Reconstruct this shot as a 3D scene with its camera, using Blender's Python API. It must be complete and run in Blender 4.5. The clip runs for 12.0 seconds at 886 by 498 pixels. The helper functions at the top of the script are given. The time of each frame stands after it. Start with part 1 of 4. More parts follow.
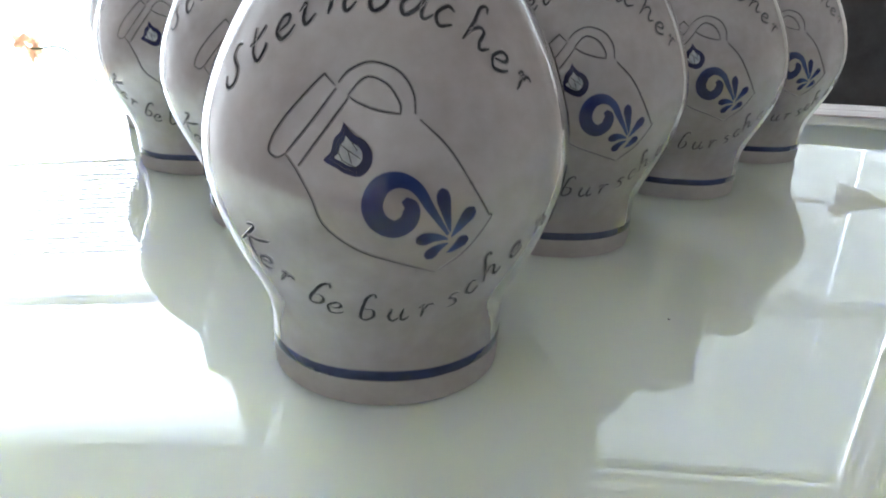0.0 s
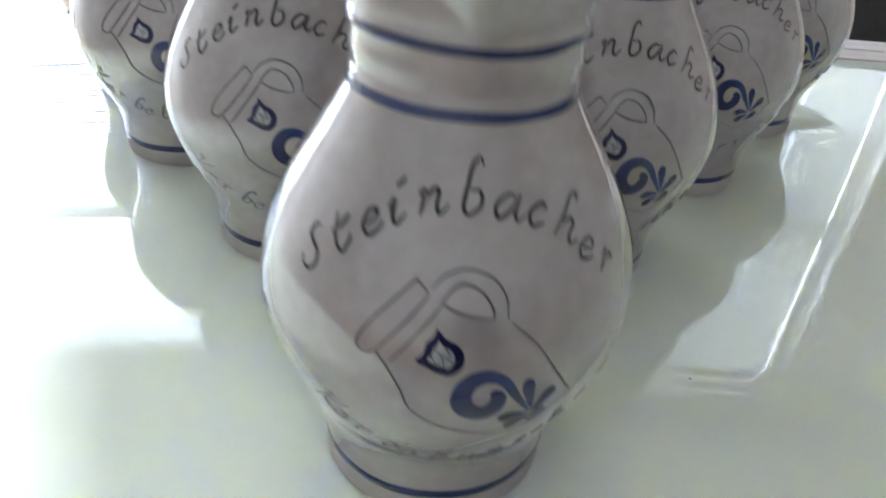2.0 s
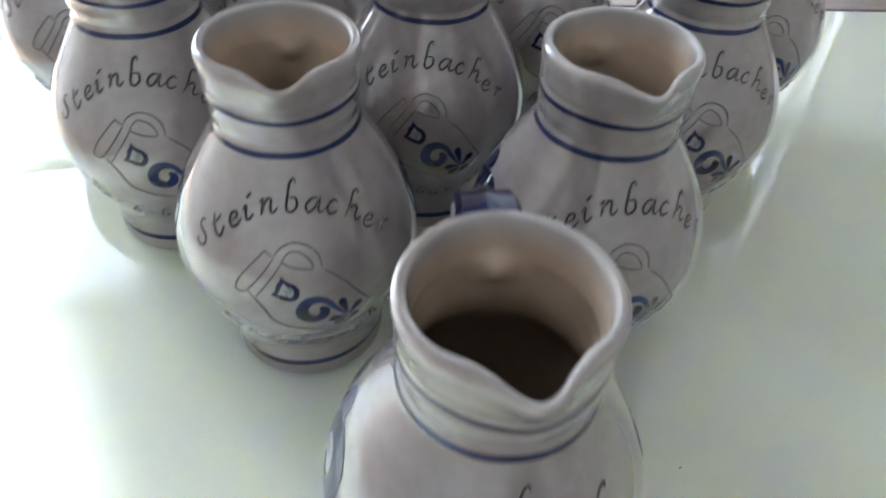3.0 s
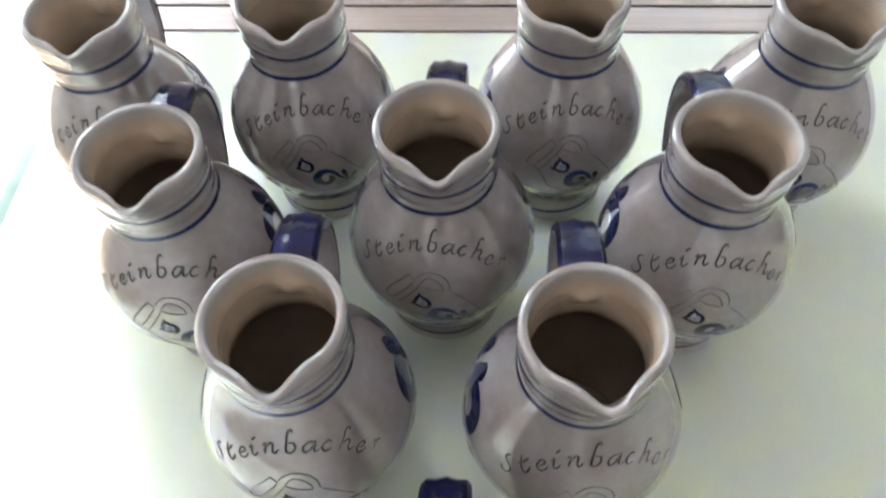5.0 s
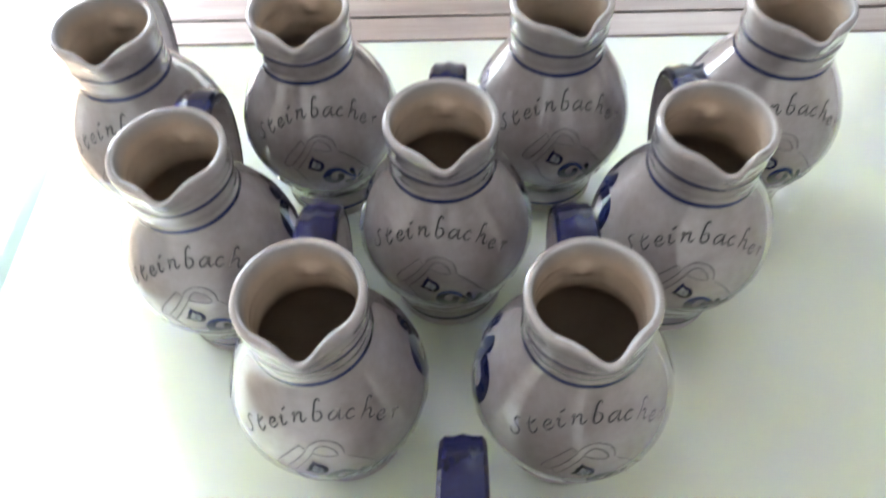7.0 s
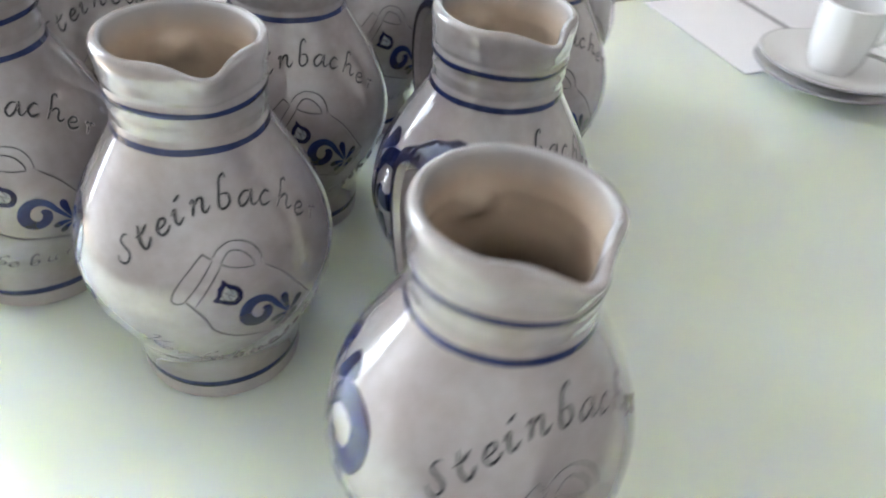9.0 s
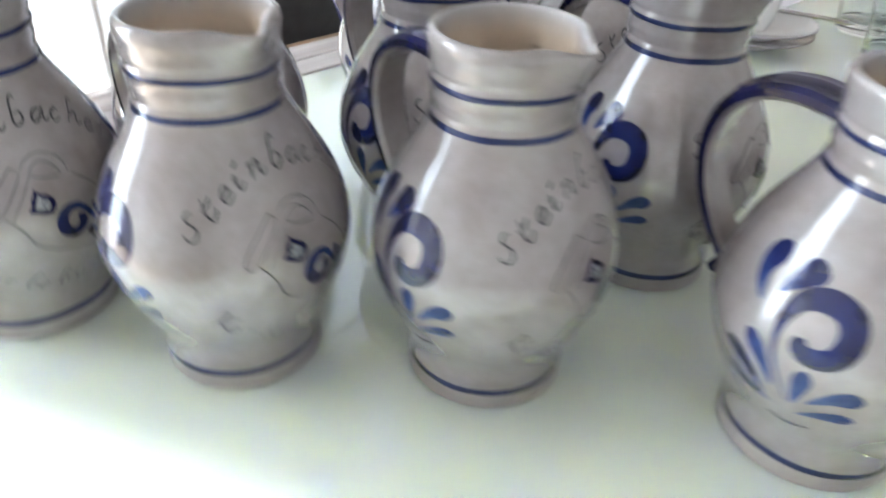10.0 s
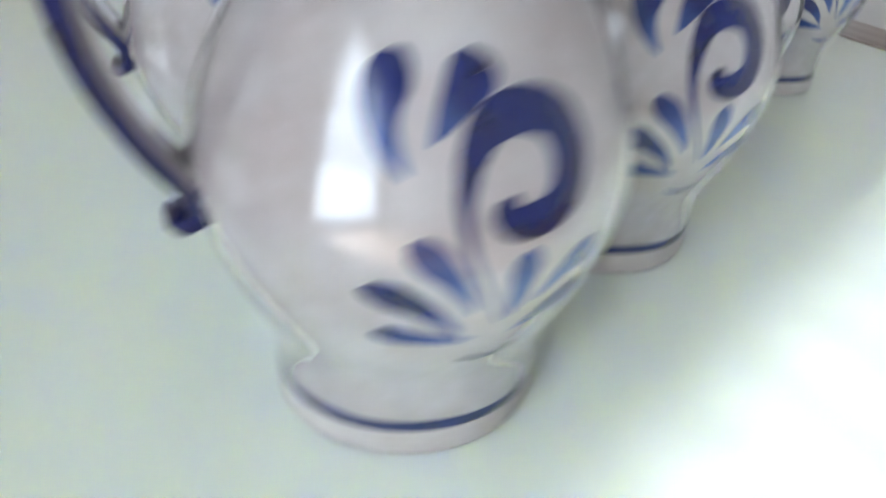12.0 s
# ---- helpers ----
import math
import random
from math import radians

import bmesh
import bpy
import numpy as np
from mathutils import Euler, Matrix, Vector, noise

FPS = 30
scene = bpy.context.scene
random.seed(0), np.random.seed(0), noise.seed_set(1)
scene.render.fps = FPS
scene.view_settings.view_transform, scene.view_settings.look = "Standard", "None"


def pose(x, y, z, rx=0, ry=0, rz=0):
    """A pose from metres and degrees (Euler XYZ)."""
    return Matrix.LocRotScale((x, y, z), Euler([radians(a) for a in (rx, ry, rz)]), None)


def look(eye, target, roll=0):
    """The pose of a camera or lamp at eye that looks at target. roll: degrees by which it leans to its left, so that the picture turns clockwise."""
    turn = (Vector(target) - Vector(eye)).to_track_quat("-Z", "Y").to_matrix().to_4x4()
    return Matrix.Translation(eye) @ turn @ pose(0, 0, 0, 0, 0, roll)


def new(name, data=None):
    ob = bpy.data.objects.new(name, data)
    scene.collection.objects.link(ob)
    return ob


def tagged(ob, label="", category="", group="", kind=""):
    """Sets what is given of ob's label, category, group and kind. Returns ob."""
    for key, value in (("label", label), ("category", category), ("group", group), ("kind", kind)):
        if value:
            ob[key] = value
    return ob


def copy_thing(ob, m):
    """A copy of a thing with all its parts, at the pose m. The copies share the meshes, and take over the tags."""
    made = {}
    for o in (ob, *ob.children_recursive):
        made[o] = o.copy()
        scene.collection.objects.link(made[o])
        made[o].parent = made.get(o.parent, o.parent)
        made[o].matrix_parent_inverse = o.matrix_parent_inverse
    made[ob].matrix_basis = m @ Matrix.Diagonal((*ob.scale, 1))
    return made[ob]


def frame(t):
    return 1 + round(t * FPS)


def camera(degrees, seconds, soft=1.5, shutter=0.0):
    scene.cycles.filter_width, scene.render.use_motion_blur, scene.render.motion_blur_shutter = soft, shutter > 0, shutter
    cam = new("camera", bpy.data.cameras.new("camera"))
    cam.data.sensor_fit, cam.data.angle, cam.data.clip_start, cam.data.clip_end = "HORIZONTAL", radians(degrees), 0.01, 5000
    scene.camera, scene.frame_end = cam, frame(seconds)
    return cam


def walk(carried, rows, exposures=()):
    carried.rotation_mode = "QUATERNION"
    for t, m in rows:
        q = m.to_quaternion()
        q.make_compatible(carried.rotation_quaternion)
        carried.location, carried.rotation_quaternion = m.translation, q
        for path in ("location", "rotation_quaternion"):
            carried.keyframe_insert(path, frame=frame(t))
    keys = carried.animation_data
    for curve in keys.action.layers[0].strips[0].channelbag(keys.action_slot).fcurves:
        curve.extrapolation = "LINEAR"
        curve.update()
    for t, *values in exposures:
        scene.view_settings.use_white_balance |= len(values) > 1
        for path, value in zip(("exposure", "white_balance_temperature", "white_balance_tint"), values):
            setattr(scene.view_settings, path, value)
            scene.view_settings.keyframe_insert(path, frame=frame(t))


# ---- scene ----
cam = camera(61.95, 12.0, soft=1.9, shutter=0.65)


def shot(x, y, z, yaw, pitch, lean):
    """The camera's pose from its place and its angles in degrees; yaw 0 looks along +y."""
    a, b = radians(yaw), radians(pitch)
    way = Vector((-math.sin(a) * math.cos(b), math.cos(a) * math.cos(b), math.sin(b)))
    return look((x, y, z), Vector((x, y, z)) + way, lean)


# seconds, x, y, z, yaw, pitch, lean
PATH = [
    (0.0, 0.0367, -0.2070, 0.1169, 5.46, -21.57, 2.12),
    (0.5, 0.0241, -0.1907, 0.1179, 3.05, -21.54, 3.46),
    (1.0, 0.0168, -0.1800, 0.1281, 2.17, -22.00, 3.35),
    (1.5, 0.0152, -0.1771, 0.1355, 1.28, -26.04, 3.16),
    (2.0, -0.0014, -0.1756, 0.1846, 0.03, -32.81, 4.74),
    (2.5, -0.0142, -0.1574, 0.2384, -0.78, -38.78, 3.42),
    (3.0, -0.0284, -0.1210, 0.2881, -5.16, -44.54, 3.61),
    (3.5, -0.0369, -0.0834, 0.3197, -10.52, -50.10, 6.77),
    (5.5, 0.0198, -0.0023, 0.4449, 8.72, -57.19, -5.41),
    (6.0, 0.0171, -0.0214, 0.4787, 6.22, -56.54, -3.82),
    (6.2, 0.0179, -0.0278, 0.4838, 5.97, -56.17, -3.63),
    (6.5, 0.0177, -0.0355, 0.4729, 6.61, -56.16, -4.67),
    (7.0, 0.0035, -0.0379, 0.4255, 3.83, -56.05, -3.50),
    (7.5, -0.0087, -0.0545, 0.3766, 2.25, -57.27, -1.85),
    (9.3, -0.1439, -0.1385, 0.2481, -34.16, -36.43, 5.61),
    (9.5, -0.1991, -0.1351, 0.2379, -38.19, -35.56, 4.54),
    (9.7, -0.2238, -0.1128, 0.2366, -37.90, -35.83, 3.30),
    (10.0, -0.2675, -0.0483, 0.2359, -44.59, -34.37, 2.27),
    (10.5, -0.3143, 0.0566, 0.2238, -57.32, -33.92, 0.94),
    (10.7, -0.3346, 0.0991, 0.2026, -62.68, -34.12, -1.14),
    (11.0, -0.3623, 0.1633, 0.1928, -83.34, -34.34, 1.45),
    (11.5, -0.3974, 0.2403, 0.1862, -95.07, -31.97, 1.36),
    (12.0, -0.3614, 0.3531, 0.1359, -112.25, -30.57, 3.42),
]
EXPOSURES = [(0.0, 1.28, 5600, 11), (3.0, 1.24, 5600, 11), (3.6, 1.23, 5650, 11), (5.5, 1.73, 5850, 12), (7.0, 1.75, 5800, 12), (9.3, 1.61, 5700, 11), (10.0, 1.51, 5700, 11), (10.6, 1.48, 5650, 11), (11.0, 1.35, 5650, 11), (11.5, 1.23, 5650, 11), (12.0, 0.86, 5550, 10)]
walk(cam, [(t, shot(*p)) for t, *p in PATH], EXPOSURES)

# ---------------------------------------------------------------- light
SUN_TURN, SUN_RISE = radians(-26.6), radians(34)      # bearing from +y (towards +x), height
world = bpy.data.worlds.new("sky")
scene.world = world
world.use_nodes = True
wn = world.node_tree.nodes
sky = wn.new("ShaderNodeTexSky")
sky.sky_type, sky.sun_disc = "NISHITA", False
sky.sun_elevation, sky.sun_rotation = SUN_RISE, SUN_TURN
world.node_tree.links.new(sky.outputs[0], wn["Background"].inputs[0])
wn["Background"].inputs[1].default_value = 0.07

sun = bpy.data.lights.new("sun", "SUN")
sun.energy, sun.angle, sun.color = 5.0, radians(0.9), (1.0, 0.975, 0.94)
toward = Vector((math.sin(SUN_TURN) * math.cos(SUN_RISE), math.cos(SUN_TURN) * math.cos(SUN_RISE), math.sin(SUN_RISE)))
new("sun", sun).matrix_world = look(toward * 20, (0, 0, 0))


def window_light(name, x0, x1, z0, z1, y, watts, colour):
    """Daylight of a window's opening, shining into the room."""
    d = bpy.data.lights.new(name, "AREA")
    d.shape, d.size, d.size_y, d.energy, d.color = "RECTANGLE", x1 - x0, z1 - z0, watts, colour
    o = new(name, d)
    o.matrix_world = look(((x0 + x1) / 2, y, (z0 + z1) / 2), ((x0 + x1) / 2, y - 1, (z0 + z1) / 2))


FLOOR, CEIL, WALL_Y = -0.72, 2.35, 2.0
window_light("window_daylight", -2.78, -1.12, -0.45, 1.98, WALL_Y + 0.16, 39, (0.95, 0.98, 1.0))
window_light("window_daylight", 0.17, 1.32, 0.2, 2.11, WALL_Y + 0.16, 15, (0.95, 0.98, 1.0))


# ---------------------------------------------------------------- materials
def material(name, colour, rough=0.5, metal=0.0, second=None, scale=20.0, amount=0.5, bump=0.0, bump_scale=200.0,
             ior=1.5, coat=0.0, stretch=None, rough_var=0.0, transmission=0.0):
    """A surface whose colour wanders between two tones at a large and a fine scale, with fine relief."""
    m = bpy.data.materials.new(name)
    m.use_nodes = True
    n, l = m.node_tree.nodes, m.node_tree.links
    b = n["Principled BSDF"]
    b.inputs["Metallic"].default_value, b.inputs["IOR"].default_value = metal, ior
    b.inputs["Roughness"].default_value = rough
    b.inputs["Coat Weight"].default_value, b.inputs["Coat Roughness"].default_value = coat, 0.03
    b.inputs["Transmission Weight"].default_value = transmission
    tc = n.new("ShaderNodeTexCoord")
    mp = n.new("ShaderNodeMapping")
    mp.inputs["Scale"].default_value = stretch or (1, 1, 1)
    l.new(tc.outputs["Object"], mp.inputs[0])
    if second:
        big, small = n.new("ShaderNodeTexNoise"), n.new("ShaderNodeTexNoise")
        big.inputs["Scale"].default_value, small.inputs["Scale"].default_value = scale, scale * 7.3
        big.inputs["Detail"].default_value = small.inputs["Detail"].default_value = 4
        add = n.new("ShaderNodeMath")
        add.operation = "MULTIPLY_ADD"
        add.inputs[1].default_value = 0.35
        ramp = n.new("ShaderNodeMapRange")
        ramp.inputs[1].default_value, ramp.inputs[2].default_value = 0.45, 0.9
        ramp.inputs[3].default_value, ramp.inputs[4].default_value = 0.0, amount
        mix = n.new("ShaderNodeMix")
        mix.data_type = "RGBA"
        mix.inputs[6].default_value, mix.inputs[7].default_value = (*colour, 1), (*second, 1)
        l.new(mp.outputs[0], big.inputs["Vector"])
        l.new(mp.outputs[0], small.inputs["Vector"])
        l.new(small.outputs[0], add.inputs[0])
        l.new(big.outputs[0], add.inputs[2])
        l.new(add.outputs[0], ramp.inputs[0])
        l.new(ramp.outputs[0], mix.inputs[0])
        l.new(mix.outputs[2], b.inputs["Base Color"])
        if rough_var:
            rr = n.new("ShaderNodeMapRange")
            rr.inputs[1].default_value, rr.inputs[2].default_value = 0.4, 0.9
            rr.inputs[3].default_value, rr.inputs[4].default_value = rough, rough + rough_var
            l.new(add.outputs[0], rr.inputs[0])
            l.new(rr.outputs[0], b.inputs["Roughness"])
    else:
        b.inputs["Base Color"].default_value = (*colour, 1)
    if bump:
        fine, bp = n.new("ShaderNodeTexNoise"), n.new("ShaderNodeBump")
        fine.inputs["Scale"].default_value, fine.inputs["Detail"].default_value = bump_scale, 3
        bp.inputs["Strength"].default_value, bp.inputs["Distance"].default_value = bump, 0.001
        l.new(mp.outputs[0], fine.inputs["Vector"])
        l.new(fine.outputs[0], bp.inputs["Height"])
        l.new(bp.outputs[0], b.inputs["Normal"])
    return m


GLAZE = material("grey_salt_glaze", (0.328, 0.311, 0.309), 0.12, second=(0.235, 0.198, 0.187), scale=26, amount=0.95, bump=0.10, bump_scale=55, coat=1.0, ior=1.72)
GLAZE.node_tree.nodes["Principled BSDF"].inputs["Coat IOR"].default_value = 1.62
INNER = material("cream_inner_glaze", (0.54, 0.435, 0.33), 0.16, second=(0.44, 0.35, 0.265), scale=30, amount=0.8, bump=0.08, bump_scale=70)
inner = INNER.node_tree                               # the grey-blue outer glaze runs a little way over the rim
inner_tc, inner_xyz, rim_ramp, rim_mix, rim_noise, rim_edge = (inner.nodes.new("ShaderNode" + k) for k in ("TexCoord", "SeparateXYZ", "MapRange", "Mix", "TexNoise", "Math"))
rim_noise.inputs["Scale"].default_value = 60
rim_edge.operation, rim_edge.inputs[1].default_value = "MULTIPLY_ADD", 0.010
rim_ramp.inputs[1].default_value, rim_ramp.inputs[2].default_value = 0.1490, 0.1590
rim_mix.data_type = "RGBA"
rim_mix.inputs[7].default_value = (0.37, 0.365, 0.37, 1)
inner.links.new(inner_tc.outputs["Object"], inner_xyz.inputs[0])
inner.links.new(inner_tc.outputs["Object"], rim_noise.inputs["Vector"])
inner.links.new(rim_noise.outputs[0], rim_edge.inputs[0])
inner.links.new(inner_xyz.outputs["Z"], rim_edge.inputs[2])
inner.links.new(rim_edge.outputs[0], rim_ramp.inputs[0])
inner.links.new(rim_ramp.outputs[0], rim_mix.inputs[0])
inner_base = inner.nodes["Principled BSDF"].inputs["Base Color"]
inner.links.new(inner_base.links[0].from_socket, rim_mix.inputs[6])
inner.links.new(rim_mix.outputs[2], inner_base)
CLAY = material("bare_stoneware_foot", (0.42, 0.39, 0.365), 0.55, second=(0.33, 0.295, 0.27), scale=60, amount=0.8, bump=0.2, bump_scale=400)
def brushed_cobalt(name):
    """Cobalt laid on by brush: the stroke's own "dye" runs from full pigment (0) to a thin wash (1)."""
    m = material(name, (0.02, 0.02, 0.1), 0.07, coat=0.5)
    n, l = m.node_tree.nodes, m.node_tree.links
    dye, tc, streak, spread, ramp = (n.new("ShaderNode" + k) for k in ("Attribute", "TexCoord", "TexNoise", "Math", "ValToRGB"))
    dye.attribute_name = "dye"
    streak.inputs["Scale"].default_value, streak.inputs["Detail"].default_value = 150, 4
    spread.operation = "MULTIPLY_ADD"
    spread.inputs[1].default_value = 0.62
    shift = n.new("ShaderNodeMath")
    shift.operation, shift.inputs[1].default_value = "SUBTRACT", 0.31
    ramp.color_ramp.elements[0].position, ramp.color_ramp.elements[0].color = 0.0, (0.005, 0.007, 0.045, 1)
    ramp.color_ramp.elements[1].position, ramp.color_ramp.elements[1].color = 1.0, (0.17, 0.20, 0.26, 1)
    for at, colour in ((0.30, (0.007, 0.013, 0.085, 1)), (0.62, (0.034, 0.062, 0.17, 1))):
        ramp.color_ramp.elements.new(at).color = colour
    l.new(tc.outputs["Object"], streak.inputs["Vector"])
    l.new(streak.outputs[0], spread.inputs[0])
    l.new(dye.outputs["Fac"], spread.inputs[2])
    l.new(spread.outputs[0], shift.inputs[0])
    l.new(shift.outputs[0], ramp.inputs[0])
    l.new(ramp.outputs[0], n["Principled BSDF"].inputs["Base Color"])
    return m


COBALT = brushed_cobalt("brushed_cobalt")
BAND = material("cobalt_band", (0.009, 0.013, 0.060), 0.08, second=(0.03, 0.045, 0.13), scale=60, amount=0.8, coat=0.3)
DARK_BLUE = material("dark_blue_handle_glaze", (0.003, 0.003, 0.021), 0.05, second=(0.010, 0.012, 0.062), scale=75, amount=1.0, ior=1.46, bump=0.06, bump_scale=90)
INCISED = material("dark_incised_line", (0.020, 0.021, 0.024), 0.75, second=(0.060, 0.060, 0.064), scale=420, amount=0.9, ior=1.2)
ARMS = material("pale_relief_glaze", (0.36, 0.36, 0.35), 0.15, second=(0.20, 0.21, 0.25), scale=300, amount=0.9)
GLASS_TOP = material("back_painted_green_white_glass", (0.75, 0.81, 0.69), 0.006, second=(0.735, 0.795, 0.675), scale=3, amount=0.5, ior=1.52, rough_var=0.006, coat=0.6)
glass_skin = GLASS_TOP.node_tree.nodes["Principled BSDF"]   # light wanders inside the thick plate
glass_skin.inputs["Subsurface Weight"].default_value, glass_skin.inputs["Subsurface Scale"].default_value = 0.8, 0.012
glass_skin.inputs["Coat IOR"].default_value, glass_skin.inputs["Coat Roughness"].default_value = 1.5, 0.0
glass_skin.inputs["Subsurface Radius"].default_value = (1.0, 1.0, 0.6)
GLASS_EDGE = material("polished_glass_edge", (0.20, 0.27, 0.235), 0.06, second=(0.27, 0.34, 0.30), scale=8, amount=0.6, ior=1.52)
STEEL = material("brushed_steel", (0.46, 0.405, 0.38), 0.34, metal=0.9, second=(0.34, 0.29, 0.268), scale=6, amount=0.9, stretch=(0.6, 14, 14), bump=0.06, bump_scale=90, rough_var=0.12)
SEAM = material("dark_seam", (0.03, 0.03, 0.03), 0.6)
CHROME = material("chrome_tube", (0.75, 0.75, 0.76), 0.10, metal=1.0, second=(0.6, 0.6, 0.62), scale=20, amount=0.5)
BLACK = material("black_woven_seat", (0.022, 0.022, 0.025), 0.62, second=(0.040, 0.040, 0.044), scale=40, amount=0.8, bump=0.35, bump_scale=700)
FLOOR_WOOD = material("light_maple_floor", (0.64, 0.51, 0.37), 0.32, second=(0.52, 0.39, 0.26), scale=5, amount=0.8, stretch=(9, 1, 1), bump=0.05, bump_scale=60)
RED_WOOD = material("red_brown_wood", (0.36, 0.13, 0.055), 0.35, second=(0.22, 0.075, 0.035), scale=10, amount=0.9, stretch=(1, 9, 9))
BEECH = material("pale_beech", (0.55, 0.42, 0.29), 0.4, second=(0.43, 0.31, 0.20), scale=9, amount=0.8, stretch=(6, 6, 1))
POT = material("cream_ceramic", (0.70, 0.57, 0.40), 0.35, second=(0.58, 0.44, 0.29), scale=14, amount=0.7, bump=0.1, bump_scale=120)
WIRE = material("rusty_wire", (0.16, 0.12, 0.09), 0.5, metal=0.5, second=(0.08, 0.06, 0.05), scale=60, amount=0.8)
CHINA = material("white_china", (0.80, 0.79, 0.775), 0.08, second=(0.76, 0.745, 0.73), scale=10, amount=0.5, coat=0.3)
SPOON = material("stainless_spoon", (0.45, 0.44, 0.43), 0.2, metal=1.0, second=(0.35, 0.34, 0.33), scale=30, amount=0.5)
CLEAR = material("clear_glass", (0.95, 0.98, 0.97), 0.02, transmission=1.0, ior=1.45)
PAPER = material("white_paper", (0.80, 0.775, 0.775), 0.6, second=(0.74, 0.715, 0.72), scale=8, amount=0.5)
# one grey for the saucers' rim lines and the shade at the leaflet's fold
RIM_AND_SHADE = material("grey_rim_and_shade", (0.33, 0.31, 0.32), 0.6)
PLASTER = material("white_plaster", (0.76, 0.75, 0.735), 0.8, second=(0.71, 0.70, 0.685), scale=3, amount=0.6, bump=0.15, bump_scale=150)
FRAME_WHITE = material("white_window_paint", (0.78, 0.78, 0.77), 0.35, second=(0.72, 0.72, 0.71), scale=6, amount=0.5)
SLAT = material("white_aluminium_slat", (0.54, 0.54, 0.53), 0.35, second=(0.50, 0.50, 0.49), scale=6, amount=0.5)
SLAT_THIN = material("thin_white_slat", (0.70, 0.71, 0.70), 0.35, second=(0.65, 0.66, 0.65), scale=6, amount=0.5)
thin = SLAT_THIN.node_tree
glow_through, blend = thin.nodes.new("ShaderNodeBsdfTranslucent"), thin.nodes.new("ShaderNodeMixShader")
glow_through.inputs[0].default_value = (0.70, 0.72, 0.71, 1)
blend.inputs[0].default_value = 0.33                  # the closed slats let some daylight through
thin.links.new(thin.nodes["Principled BSDF"].outputs[0], blend.inputs[1])
thin.links.new(glow_through.outputs[0], blend.inputs[2])
thin.links.new(blend.outputs[0], thin.nodes["Material Output"].inputs[0])
STONE = material("speckled_stone", (0.17, 0.145, 0.135), 0.5, second=(0.035, 0.027, 0.025), scale=22, amount=1.0, bump=0.2, bump_scale=200)
CONCRETE = material("pale_concrete", (0.62, 0.60, 0.56), 0.8, second=(0.52, 0.50, 0.46), scale=4, amount=0.8, bump=0.2, bump_scale=60)
GRASS = material("lawn", (0.06, 0.12, 0.03), 0.8, second=(0.11, 0.15, 0.04), scale=2, amount=0.9)
LEAF = material("green_leaf", (0.05, 0.11, 0.03), 0.45, second=(0.09, 0.13, 0.04), scale=30, amount=0.8)
BLOSSOM = material("orange_petal", (0.84, 0.68, 0.54), 0.6, second=(0.86, 0.77, 0.66), scale=50, amount=0.9)
petal_tree = BLOSSOM.node_tree                        # thin petals glow against the window
petal_light, petal_blend = petal_tree.nodes.new("ShaderNodeBsdfTranslucent"), petal_tree.nodes.new("ShaderNodeMixShader")
petal_light.inputs[0].default_value = (0.88, 0.74, 0.60, 1)
petal_blend.inputs[0].default_value = 0.6
petal_tree.links.new(petal_tree.nodes["Principled BSDF"].outputs[0], petal_blend.inputs[1])
petal_tree.links.new(petal_light.outputs[0], petal_blend.inputs[2])
petal_tree.links.new(petal_blend.outputs[0], petal_tree.nodes["Material Output"].inputs[0])
LAMP_GREY = material("grey_lamp_enamel", (0.45, 0.45, 0.44), 0.35, second=(0.38, 0.38, 0.37), scale=12, amount=0.5)


# ---------------------------------------------------------------- building helpers
def mesh_from(bm, name, mats, smooth=True):
    me = bpy.data.meshes.new(name)
    bmesh.ops.recalc_face_normals(bm, faces=bm.faces)
    bm.to_mesh(me)
    bm.free()
    for m in mats if isinstance(mats, (list, tuple)) else [mats]:
        me.materials.append(m)
    if smooth:
        me.shade_smooth()
        me.set_sharp_from_angle(angle=radians(38))
    return me


def part(name, bm, mat, parent, label="", smooth=True):
    o = new(name, mesh_from(bm, name, mat, smooth))
    o.parent = parent
    if label:
        o["label"] = label
    return o


def thing(name, label, category, group="", kind="", at=None):
    o = new(name)
    if at is not None:
        o.matrix_basis = at
    return tagged(o, label, category, group, kind)


def box(bm, x0, x1, y0, y1, z0, z1, bevel=0.0):
    b = bmesh.new()
    bmesh.ops.create_cube(b, size=1)
    bmesh.ops.transform(b, verts=b.verts, matrix=Matrix.Translation(((x0 + x1) / 2, (y0 + y1) / 2, (z0 + z1) / 2)) @ Matrix.Diagonal((x1 - x0, y1 - y0, z1 - z0, 1)))
    if bevel:
        bmesh.ops.bevel(b, geom=list(b.edges), offset=bevel, segments=2, affect="EDGES", profile=0.7)
    merge(bm, b)


def merge(bm, b):
    at = {v: bm.verts.new(v.co) for v in b.verts}
    for f in b.faces:
        g = bm.faces.new([at[v] for v in f.verts])
        g.material_index = f.material_index
    b.free()


